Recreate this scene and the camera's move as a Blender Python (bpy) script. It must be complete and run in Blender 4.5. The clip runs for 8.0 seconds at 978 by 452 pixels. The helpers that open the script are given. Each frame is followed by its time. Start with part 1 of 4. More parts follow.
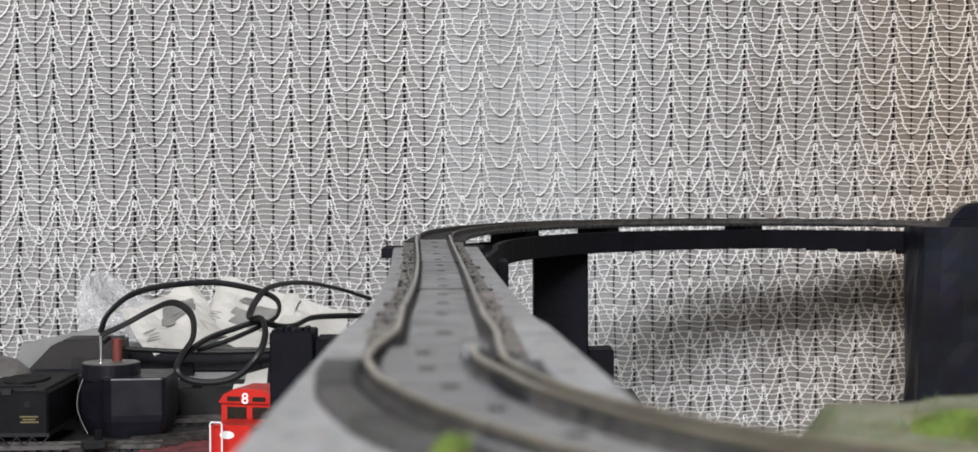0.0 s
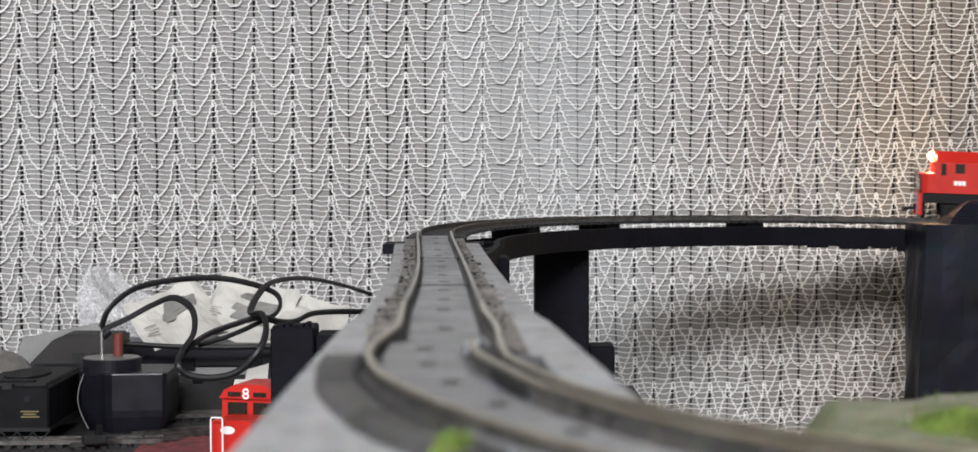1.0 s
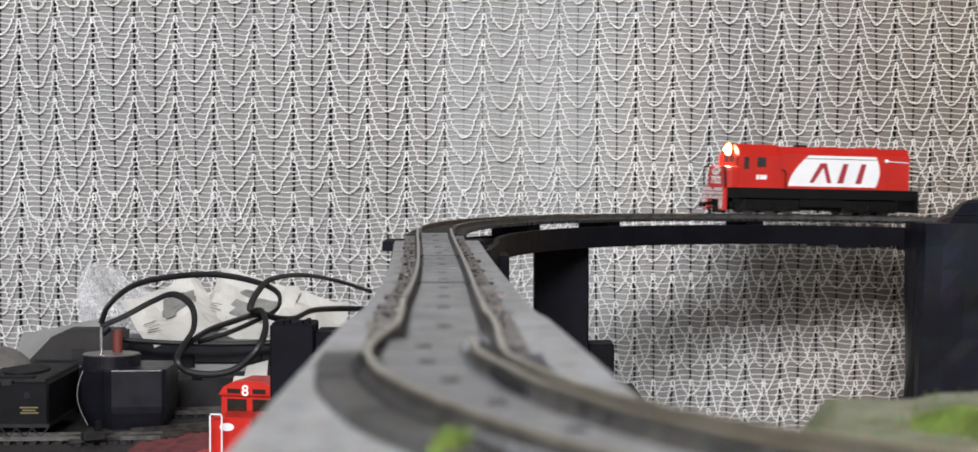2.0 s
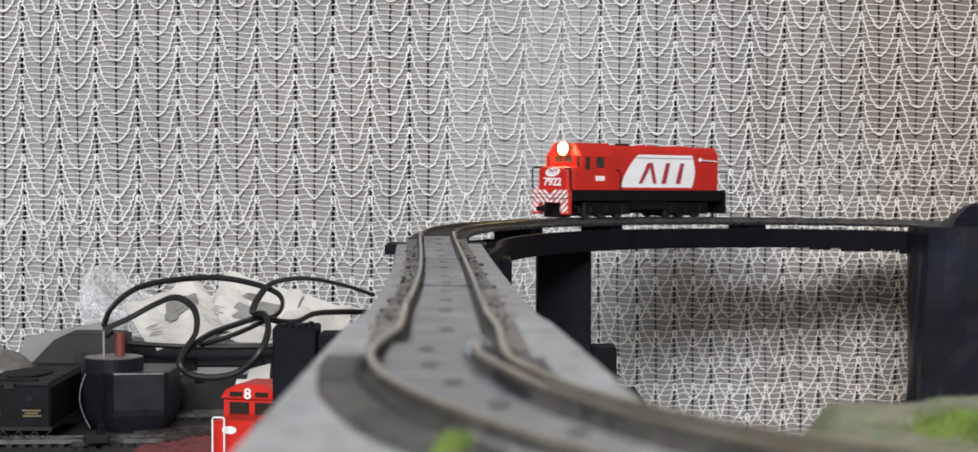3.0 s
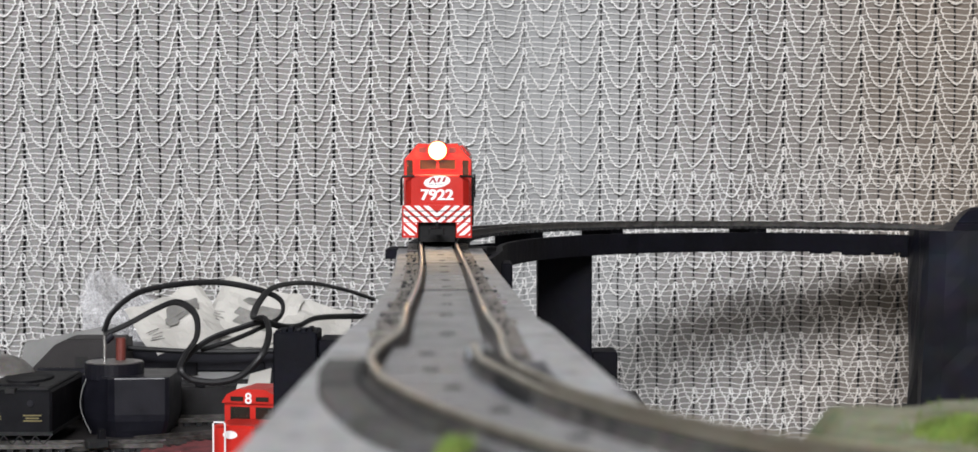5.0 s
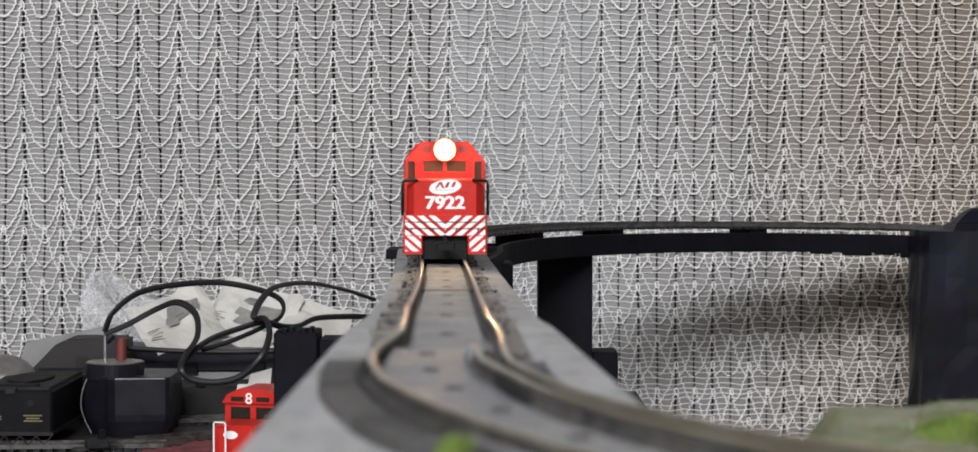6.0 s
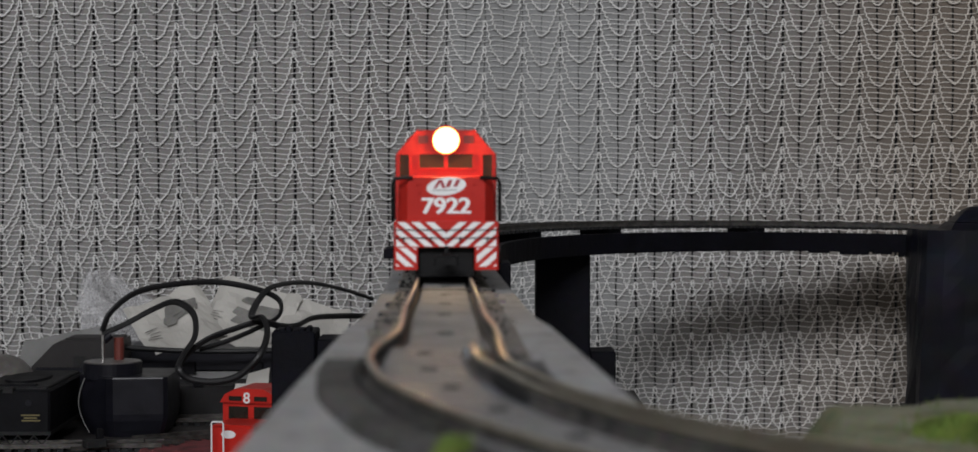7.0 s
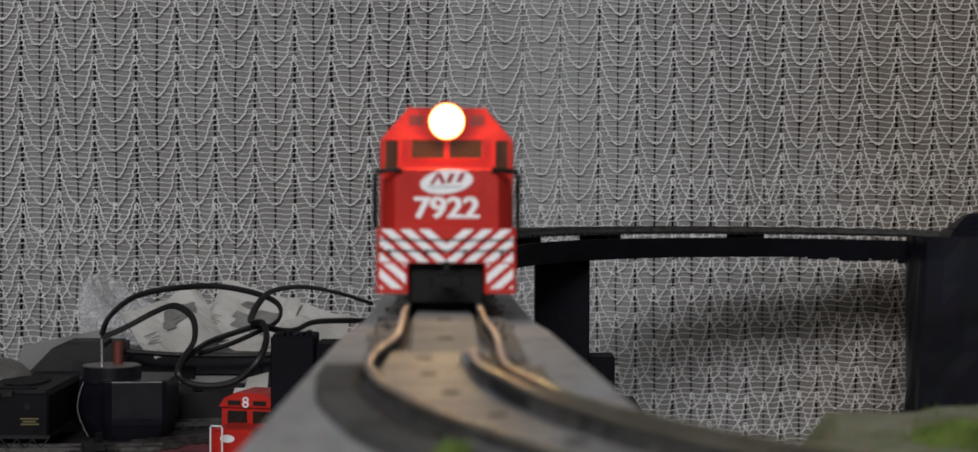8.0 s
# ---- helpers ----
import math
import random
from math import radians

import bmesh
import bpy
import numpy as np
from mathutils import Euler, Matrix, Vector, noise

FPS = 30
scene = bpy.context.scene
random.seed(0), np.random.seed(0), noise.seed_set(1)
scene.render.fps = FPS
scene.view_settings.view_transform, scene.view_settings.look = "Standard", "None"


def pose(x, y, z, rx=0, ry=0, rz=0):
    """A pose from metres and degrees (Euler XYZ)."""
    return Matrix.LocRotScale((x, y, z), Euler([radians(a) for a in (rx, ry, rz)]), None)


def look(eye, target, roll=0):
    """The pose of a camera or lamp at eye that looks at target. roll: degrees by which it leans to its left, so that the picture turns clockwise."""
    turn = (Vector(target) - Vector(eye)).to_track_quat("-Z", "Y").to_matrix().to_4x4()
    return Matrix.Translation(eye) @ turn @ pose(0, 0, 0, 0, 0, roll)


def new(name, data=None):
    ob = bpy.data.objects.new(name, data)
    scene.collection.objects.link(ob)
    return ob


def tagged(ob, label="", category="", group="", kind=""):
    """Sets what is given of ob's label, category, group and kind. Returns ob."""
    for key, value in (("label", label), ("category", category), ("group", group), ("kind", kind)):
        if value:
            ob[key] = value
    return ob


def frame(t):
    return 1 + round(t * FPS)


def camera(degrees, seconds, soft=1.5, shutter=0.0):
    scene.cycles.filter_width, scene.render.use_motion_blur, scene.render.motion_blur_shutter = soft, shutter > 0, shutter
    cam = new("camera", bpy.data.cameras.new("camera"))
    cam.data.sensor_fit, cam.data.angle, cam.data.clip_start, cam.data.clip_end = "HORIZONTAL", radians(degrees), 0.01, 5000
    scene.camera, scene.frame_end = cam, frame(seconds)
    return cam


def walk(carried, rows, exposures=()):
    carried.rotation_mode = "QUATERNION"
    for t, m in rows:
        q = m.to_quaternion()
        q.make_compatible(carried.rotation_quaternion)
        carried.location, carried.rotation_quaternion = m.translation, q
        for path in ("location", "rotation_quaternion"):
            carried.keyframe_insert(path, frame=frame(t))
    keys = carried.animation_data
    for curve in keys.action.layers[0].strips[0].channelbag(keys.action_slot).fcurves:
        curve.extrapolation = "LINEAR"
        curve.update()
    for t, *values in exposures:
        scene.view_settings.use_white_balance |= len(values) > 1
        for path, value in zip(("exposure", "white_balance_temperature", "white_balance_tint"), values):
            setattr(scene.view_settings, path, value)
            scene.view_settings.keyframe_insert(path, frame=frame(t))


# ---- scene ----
EYE = 0.915          # height of the lens
TABLE = 0.75         # table top
cam = camera(27.88, 8.0, soft=1.5, shutter=0.4)
cam.data.dof.use_dof = True
cam.data.dof.focus_distance = 1.05
cam.data.dof.aperture_fstop = 36.0
TILT = 88.04
# seconds, yaw, pitch and roll in degrees against the resting pose: a hand-held phone on a support
SWAY = [(0.0, -.131, -.011, -.294), (0.5, -.158, -.087, -.202), (1.0, -.096, -.121, -.116), (1.5, -.146, -.252, .037),
        (1.7, -.130, -.235, .045), (2.8, -.030, -.105, .09), (3.0, -.026, -.097, .098), (3.5, -.028, -.114, .030), (4.0, .019, -.028, .001), (4.5, 0, 0, 0),
        (4.7, -.01, .03, .01), (5.8, .005, .02, .03), (6.0, .006, .035, .033), (6.5, -.037, .065, .006), (7.0, -.060, .015, 0), (7.5, -.070, .085, .125), (8.0, -.070, .163, .195)]
walk(cam, [(t, pose(0, 0, EYE, TILT + p, 0, y) @ pose(0, 0, 0, 0, 0, r)) for t, y, p, r in SWAY],
     exposures=[(0.0, 0.0), (4.6, 0.0), (5.8, -0.24), (6.38, -0.30), (6.5, -0.94), (6.62, -1.24), (8.0, -1.34)])

# ---- light: one ceiling lamp in a closed room ----
world = bpy.data.worlds.new("room_air")
scene.world = world
world.use_nodes = True
world.node_tree.nodes["Background"].inputs[0].default_value = (0.75, 0.8, 0.9, 1)
world.node_tree.nodes["Background"].inputs[1].default_value = 0.25


def area_lamp(name, eye, target, size, power, color):
    data = bpy.data.lights.new(name, "AREA")
    data.shape, data.size, data.size_y, data.energy, data.color = "RECTANGLE", size[0], size[1], power, color
    ob = new(name, data)
    ob.matrix_world = look(eye, target)
    return ob


area_lamp("ceiling_lamp_light", (-0.42, -1.95, 2.42), (0.0, 0.2, 0.9), (1.7, 0.75), 201, (0.962, 0.975, 1.02))


# ---- materials ----
def mat(name, color, rough=0.6, metal=0.0, vary=0.15, scale=60.0, bump=0.15, fine=900.0, tint=None, spec=0.5, transmission=0.0, emit=None, island=False, stain=0.0):
    m = bpy.data.materials.new(name)
    m.use_nodes = True
    n, l = m.node_tree.nodes, m.node_tree.links
    b = n["Principled BSDF"]
    b.inputs["Roughness"].default_value, b.inputs["Metallic"].default_value = rough, metal
    b.inputs["Specular IOR Level"].default_value = spec
    b.inputs["Transmission Weight"].default_value = transmission
    if emit:
        b.inputs["Base Color"].default_value = (*color, 1)
        b.inputs["Emission Color"].default_value = (*emit[0], 1)
        b.inputs["Emission Strength"].default_value = emit[1]
        return m
    co = n.new("ShaderNodeTexCoord")
    big, small = n.new("ShaderNodeTexNoise"), n.new("ShaderNodeTexNoise")
    for tex, sc in ((big, scale), (small, fine)):
        tex.inputs["Scale"].default_value, tex.inputs["Detail"].default_value = sc, 5
        l.new(co.outputs["Object"], tex.inputs["Vector"])
    ramp = n.new("ShaderNodeValToRGB")
    dark = tint or tuple(c * (1 - 2 * vary) for c in color)
    ramp.color_ramp.elements[0].position, ramp.color_ramp.elements[1].position = 0.32, 0.68
    ramp.color_ramp.elements[0].color = (*dark, 1)
    ramp.color_ramp.elements[1].color = (*color, 1)
    l.new(big.outputs["Fac"], ramp.inputs["Fac"])
    mix = n.new("ShaderNodeMix")
    mix.data_type, mix.blend_type = "RGBA", "MULTIPLY"
    mix.inputs[0].default_value = min(1.0, vary * 2.2)
    l.new(ramp.outputs["Color"], mix.inputs[6])
    l.new(small.outputs["Color"], mix.inputs[7])
    out = mix.outputs[2]
    gain = n.new("ShaderNodeMix")
    gain.data_type, gain.blend_type = "RGBA", "MULTIPLY"
    gain.inputs[0].default_value = 1.0
    g = 1 + vary * 1.0
    gain.inputs[7].default_value = (g, g, g, 1)
    l.new(out, gain.inputs[6])
    out = gain.outputs[2]
    if island:
        info = n.new("ShaderNodeObjectInfo")
        mr = n.new("ShaderNodeMapRange")
        mr.inputs[3].default_value, mr.inputs[4].default_value = 0.8, 1.15
        l.new(info.outputs["Random"], mr.inputs[0])
        mm = n.new("ShaderNodeMix")
        mm.data_type, mm.blend_type = "RGBA", "MULTIPLY"
        mm.inputs[0].default_value = 1.0
        l.new(out, mm.inputs[6])
        l.new(mr.outputs[0], mm.inputs[7])
        out = mm.outputs[2]
    if stain:
        st = n.new("ShaderNodeTexNoise")
        st.inputs["Scale"].default_value, st.inputs["Detail"].default_value = scale * 3.1, 8
        l.new(co.outputs["Object"], st.inputs["Vector"])
        sr = n.new("ShaderNodeValToRGB")
        sr.color_ramp.elements[0].position, sr.color_ramp.elements[1].position = 0.33, 0.43
        sr.color_ramp.elements[0].color = (1 - stain, 1 - stain, 1 - stain, 1)
        sr.color_ramp.elements[1].color = (1, 1, 1, 1)
        l.new(st.outputs["Fac"], sr.inputs["Fac"])
        ms = n.new("ShaderNodeMix")
        ms.data_type, ms.blend_type = "RGBA", "MULTIPLY"
        ms.inputs[0].default_value = 1.0
        l.new(out, ms.inputs[6])
        l.new(sr.outputs["Color"], ms.inputs[7])
        out = ms.outputs[2]
    l.new(out, b.inputs["Base Color"])
    bu = n.new("ShaderNodeBump")
    bu.inputs["Strength"].default_value, bu.inputs["Distance"].default_value = bump, 0.0006
    l.new(small.outputs["Fac"], bu.inputs["Height"])
    l.new(bu.outputs["Normal"], b.inputs["Normal"])
    rr = n.new("ShaderNodeMapRange")
    rr.inputs[3].default_value, rr.inputs[4].default_value = max(0.02, rough - 0.12), min(1, rough + 0.12)
    l.new(big.outputs["Fac"], rr.inputs[0])
    l.new(rr.outputs[0], b.inputs["Roughness"])
    return m


LACE = mat("white_cotton", (0.85, 0.845, 0.83), 0.9, vary=0.06, scale=8, bump=0.4, fine=1500)
NET = mat("net_thread", (0.86, 0.855, 0.845), 0.9, vary=0.06, scale=8, bump=0.3, fine=1500)
STEELROD = mat("rod_metal", (0.5, 0.5, 0.5), 0.35, 1.0, vary=0.05)
# near black: the shade behind the curtain slits is in this colour
SHADE = mat("shade_behind_slits", (0.03, 0.03, 0.032), 0.9, vary=0.2)
DECK = mat("grey_deck_paint", (0.322, 0.326, 0.332), 0.75, vary=0.16, scale=75, bump=0.6, fine=420, tint=(0.225, 0.222, 0.218), stain=0.42)
GRIME = mat("brown_grime_bed", (0.235, 0.222, 0.205), 0.8, vary=0.3, scale=160, bump=0.9, fine=700, tint=(0.105, 0.094, 0.082), stain=0.6)
PANEL = mat("grey_track_bed", (0.310, 0.313, 0.318), 0.62, spec=0.3, vary=0.22, scale=90, bump=0.8, fine=900, tint=(0.18, 0.18, 0.18), island=True, stain=0.4)
PLATE = mat("grey_points_plate", (0.215, 0.215, 0.217), 0.44, vary=0.22, scale=90, bump=0.8, fine=900, tint=(0.18, 0.18, 0.18), island=True, stain=0.4)
SLATE = mat("slate_base_plastic", (0.185, 0.195, 0.216), 0.6, vary=0.3, scale=110, bump=0.5, fine=700, tint=(0.088, 0.092, 0.101), stain=0.5)
DARKBASE = mat("dark_slate_plastic", (0.085, 0.088, 0.096), 0.6, vary=0.3, scale=110, bump=0.5, fine=700, tint=(0.045, 0.047, 0.052), stain=0.4)
RIB = mat("dusty_rib_plastic", (0.075, 0.071, 0.068), 0.7, vary=0.3, scale=150, bump=0.4, tint=(0.03, 0.029, 0.028), island=True)
TIE = mat("black_tie_plastic", (0.026, 0.026, 0.027), 0.6, spec=0.2, vary=0.2, scale=120, bump=0.4)
BLACK = mat("black_card", (0.0065, 0.0065, 0.0110), 0.65, spec=0.10, vary=0.25, scale=40, bump=0.5, fine=300, tint=(0.0035, 0.0035, 0.005))
ROCK = mat("blue_black_plaster", (0.0100, 0.0110, 0.0195), 0.42, spec=0.18, vary=0.4, scale=24, bump=0.6, fine=70, tint=(0.004, 0.004, 0.006))
BRASS = mat("worn_rail_metal", (0.70, 0.645, 0.51), 0.42, 1.0, vary=0.15, scale=150, bump=0.12, tint=(0.54, 0.47, 0.32))
RAILWEB = mat("brown_rail_web", (0.085, 0.080, 0.075), 0.65, vary=0.35, scale=200)
STEELHEAD = mat("worn_steel_rail_head", (0.60, 0.585, 0.55), 0.42, 1.0, vary=0.15, scale=150, bump=0.15, tint=(0.40, 0.385, 0.36))
for polished, weight in ((BRASS, 0.8), (STEELHEAD, 0.25)):
    polished.node_tree.nodes["Principled BSDF"].inputs["Coat Weight"].default_value = weight
    polished.node_tree.nodes["Principled BSDF"].inputs["Coat Roughness"].default_value = 0.10
DULLRAIL = mat("dull_rail_metal", (0.16, 0.15, 0.14), 0.45, 0.8, vary=0.3, scale=200)
TABLEM = mat("dark_table_board", (0.022, 0.018, 0.018), 0.7, vary=0.25, scale=12, bump=0.3)
WALL = mat("wall_paint", (0.62, 0.60, 0.57), 0.9, vary=0.06, scale=3)
FLOOR = mat("floor_tile", (0.35, 0.32, 0.29), 0.5, vary=0.1, scale=4)
RED = mat("red_model_paint", (0.49, 0.018, 0.011), 0.36, spec=0.35, vary=0.07, scale=60, bump=0.06)
WHITE = mat("white_print", (0.80, 0.80, 0.80), 0.5, vary=0.03)
WINE = mat("dark_red_print", (0.33, 0.02, 0.03), 0.5, vary=0.05)
GREYINK = mat("grey_ink", (0.12, 0.12, 0.13), 0.5, vary=0.05)
FRAMEB = mat("black_underframe", (0.0045, 0.0045, 0.005), 0.5, spec=0.18, vary=0.2, scale=100, bump=0.3)
BOARD = mat("dark_red_board", (0.15, 0.016, 0.010), 0.4, vary=0.1, bump=0.0)
# brown of the glass stands for light inside the cab
SCREEN = mat("lit_brown_windscreen", (0.055, 0.026, 0.014), 0.12, vary=0.1, bump=0.0)
GLASS = mat("dark_cab_glass", (0.02, 0.016, 0.012), 0.12, vary=0.1, bump=0.0)
HALO = mat("lamp_halo_glow", (1, 0.7, 0.35), 0.4, emit=((1.0, 0.50, 0.14), 6.0))
GLOW = mat("headlight_bulb", (1, 0.8, 0.5), 0.4, emit=((1.0, 0.68, 0.32), 4500.0))
LENS = mat("lit_lamp_glass", (1, 0.8, 0.5), 0.4, emit=((1.0, 0.66, 0.30), 26.0))


# ---- mesh building ----
class Build:
    def __init__(self):
        self.v, self.f = [], []

    def box(self, x0, x1, y0, y1, z0, z1, c=0.0):
        """A box with its upright and top edges chamfered by c."""
        if c <= 0:
            b = len(self.v)
            self.v += [(x, y, z) for z in (z0, z1) for x, y in ((x0, y0), (x1, y0), (x1, y1), (x0, y1))]
            self.f += [tuple(b + i for i in q) for q in ((3, 2, 1, 0), (4, 5, 6, 7), (0, 1, 5, 4), (1, 2, 6, 5), (2, 3, 7, 6), (3, 0, 4, 7))]
            return self
        ring = [(x0 + c, y0), (x1 - c, y0), (x1, y0 + c), (x1, y1 - c), (x1 - c, y1), (x0 + c, y1), (x0, y1 - c), (x0, y0 + c)]
        cx, cy = (x0 + x1) / 2, (y0 + y1) / 2
        inner = [(cx + (x - cx) * (1 - 2 * c / (x1 - x0)), cy + (y - cy) * (1 - 2 * c / (y1 - y0))) for x, y in ring]
        self.stack([[(*p, z0) for p in ring], [(*p, z1 - c) for p in ring], [(*p, z1) for p in inner]])
        return self

    def stack(self, rings, closed=True, caps=True):
        b, n = len(self.v), len(rings[0])
        for r in rings:
            self.v += [tuple(p) for p in r]
        for i in range(len(rings) - 1):
            for j in range(n if closed else n - 1):
                k = (j + 1) % n
                self.f.append((b + i * n + j, b + i * n + k, b + (i + 1) * n + k, b + (i + 1) * n + j))
        if caps and closed:
            self.f.append(tuple(b + j for j in reversed(range(n))))
            self.f.append(tuple(b + (len(rings) - 1) * n + j for j in range(n)))
        return self

    def cyl(self, base, axis, r, n=16, r2=None):
        a, d = Vector(base), Vector(axis)
        u = d.orthogonal().normalized()
        w = d.normalized().cross(u)
        ring = [(math.cos(2 * math.pi * i / n), math.sin(2 * math.pi * i / n)) for i in range(n)]
        r2 = r if r2 is None else r2
        return self.stack([[a + r * (u * c + w * s) for c, s in ring], [a + d + r2 * (u * c + w * s) for c, s in ring]])

    def tube(self, pts, r, n=6, flat=1.0):
        pts = [Vector(p) for p in pts]
        rings = []
        u = None
        for i, p in enumerate(pts):
            t = (pts[min(i + 1, len(pts) - 1)] - pts[max(i - 1, 0)]).normalized()
            if u is None:
                u = t.orthogonal().normalized()
            u = (u - t * u.dot(t)).normalized()
            w = t.cross(u)
            rings.append([p + r * (u * math.cos(2 * math.pi * k / n) + flat * w * math.sin(2 * math.pi * k / n)) for k in range(n)])
        return self.stack(rings)

    def plate(self, outline, lift, flip=False):
        """A thin plate: outline is a list of points, lift the vector of its thickness."""
        lift = Vector(lift)
        base = [Vector(p) for p in outline]
        return self.stack([base, [p + lift for p in base]])

    def mesh(self, name, material, smooth=False):
        me = bpy.data.meshes.new(name)
        me.from_pydata(self.v, [], self.f)
        bm = bmesh.new()
        bm.from_mesh(me)
        bmesh.ops.recalc_face_normals(bm, faces=bm.faces)
        bm.to_mesh(me)
        bm.free()
        me.materials.append(material)
        if smooth:
            me.polygons.foreach_set("use_smooth", [True] * len(me.polygons))
        return me


def part(name, build, material, parent=None, label="", smooth=False):
    ob = new(name, build.mesh(name, material, smooth))
    if parent:
        ob.parent = parent
    return tagged(ob, label) if label else ob


def thing(name, label, category, at=(0, 0, 0), rz=0, group="", kind=""):
    ob = new(name)
    ob.empty_display_size = 0.02
    ob.matrix_basis = pose(*at, 0, 0, rz)
    return tagged(ob, label, category, group, kind)


def smooth_path(ctrl, n=10):
    """A gliding curve through a few control points."""
    p = [Vector(c) for c in ctrl]
    p = [2 * p[0] - p[1]] + p + [2 * p[-1] - p[-2]]
    out = []
    for i in range(1, len(p) - 2):
        for k in range(n):
            t = k / n
            a, b, c, d = p[i - 1:i + 3]
            out.append(0.5 * ((2 * b) + (c - a) * t + (2 * a - 5 * b + 4 * c - d) * t * t + (3 * b - a - 3 * c + d) * t ** 3))
    out.append(p[-2])
    return out


# ---- the line of the track: straight, then a bend of 360 mm radius ----
BEND = 0.989
RADIUS = 0.36
LEAN = -0.0289
AHEAD = Vector((math.sin(LEAN), math.cos(LEAN)))
SIDE = Vector((math.cos(LEAN), -math.sin(LEAN)))
START = Vector((0.0041, 0.0))
CENTRE = START + AHEAD * BEND + SIDE * RADIUS


def rail_z(s):
    e = s - BEND
    if e >= 0:
        e = min(e, 0.75)
        return EYE - 0.0382 + 0.005 * e - 0.031 * e * e
    e = max(e, -0.575)
    return EYE - 0.0382 + 0.0135 * e + 0.046 * e * e


def line(s, off=0.0, dz=0.0):
    """A point at s metres along the track, off metres to its right, dz above the rail head."""
    if 0.42 < s < 0.95:
        off += 0.0016 * math.sin(math.pi * (s - 0.42) / 0.53)  # the hand-laid straight bows a little
    if s < BEND:
        p = START + AHEAD * s + SIDE * off
    else:
        a = (s - BEND) / RADIUS
        r = RADIUS - off
        p = CENTRE - SIDE * r * math.cos(a) + AHEAD * r * math.sin(a)
    return Vector((p.x, p.y, rail_z(s) + dz))


def steps(a, b, d):
    n = max(1, round((b - a) / d))
    return [a + (b - a) * i / n for i in range(n + 1)]


def sweep(ss, profile):
    """A bar along the track: profile is a ring of (off, dz)."""
    return Build().stack([[line(s, o, z) for o, z in profile] for s in ss])


def bar(x0, x1, z0, z1):
    return [(x0, z0), (x1, z0), (x1, z1), (x0, z1)]


# ---- room ----
def room():
    # back wall coloured near black to stand for the shade behind the curtain
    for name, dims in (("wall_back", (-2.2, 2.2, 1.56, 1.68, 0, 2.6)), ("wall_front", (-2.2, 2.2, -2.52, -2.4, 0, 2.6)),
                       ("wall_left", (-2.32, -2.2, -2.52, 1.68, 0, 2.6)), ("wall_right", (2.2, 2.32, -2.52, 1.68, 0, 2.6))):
        tagged(part(name, Build().box(*dims), SHADE if name == "wall_back" else WALL), "plain painted room wall, the back one darkened as shade", "wall", kind="structure")
    tagged(part("floor", Build().box(-2.32, 2.32, -2.52, 1.68, -0.1, 0), FLOOR), "plain tiled room floor", "floor", kind="structure")
    tagged(part("ceiling", Build().box(-2.32, 2.32, -2.52, 1.68, 2.6, 2.7), WALL), "plain white ceiling", "ceiling", kind="structure")


room()


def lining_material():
    """Grey woven lining; its right end browner, with the dimmer light put into colour."""
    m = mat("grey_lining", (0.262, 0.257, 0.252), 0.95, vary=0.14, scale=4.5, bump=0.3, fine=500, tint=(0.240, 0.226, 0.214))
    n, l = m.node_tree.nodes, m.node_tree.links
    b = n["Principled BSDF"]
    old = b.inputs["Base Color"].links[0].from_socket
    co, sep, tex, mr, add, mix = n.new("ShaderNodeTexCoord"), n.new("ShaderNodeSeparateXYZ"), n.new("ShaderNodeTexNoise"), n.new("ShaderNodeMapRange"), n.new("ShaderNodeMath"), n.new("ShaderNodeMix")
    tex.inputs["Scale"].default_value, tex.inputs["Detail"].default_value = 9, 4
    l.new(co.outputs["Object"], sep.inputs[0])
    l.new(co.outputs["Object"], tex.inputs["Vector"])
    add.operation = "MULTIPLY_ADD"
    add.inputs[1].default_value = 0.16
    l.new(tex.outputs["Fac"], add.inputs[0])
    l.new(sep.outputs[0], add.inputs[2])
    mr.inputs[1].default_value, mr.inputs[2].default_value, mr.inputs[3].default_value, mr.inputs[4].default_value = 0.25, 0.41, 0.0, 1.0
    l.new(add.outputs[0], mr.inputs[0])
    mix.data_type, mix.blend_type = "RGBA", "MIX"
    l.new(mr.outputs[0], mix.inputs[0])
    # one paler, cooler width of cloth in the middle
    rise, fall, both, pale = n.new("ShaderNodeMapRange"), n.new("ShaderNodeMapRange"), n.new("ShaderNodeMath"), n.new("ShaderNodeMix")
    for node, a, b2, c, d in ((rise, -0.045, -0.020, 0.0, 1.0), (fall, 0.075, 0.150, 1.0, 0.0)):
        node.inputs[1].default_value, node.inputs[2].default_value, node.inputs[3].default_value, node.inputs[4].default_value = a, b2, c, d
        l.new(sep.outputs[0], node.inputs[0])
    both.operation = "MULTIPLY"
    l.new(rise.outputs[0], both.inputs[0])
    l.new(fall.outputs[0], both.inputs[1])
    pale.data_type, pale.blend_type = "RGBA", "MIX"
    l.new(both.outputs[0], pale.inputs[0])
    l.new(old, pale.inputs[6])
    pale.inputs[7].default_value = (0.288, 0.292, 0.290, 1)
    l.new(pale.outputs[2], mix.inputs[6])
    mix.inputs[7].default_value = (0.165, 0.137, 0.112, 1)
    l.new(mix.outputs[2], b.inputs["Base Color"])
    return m


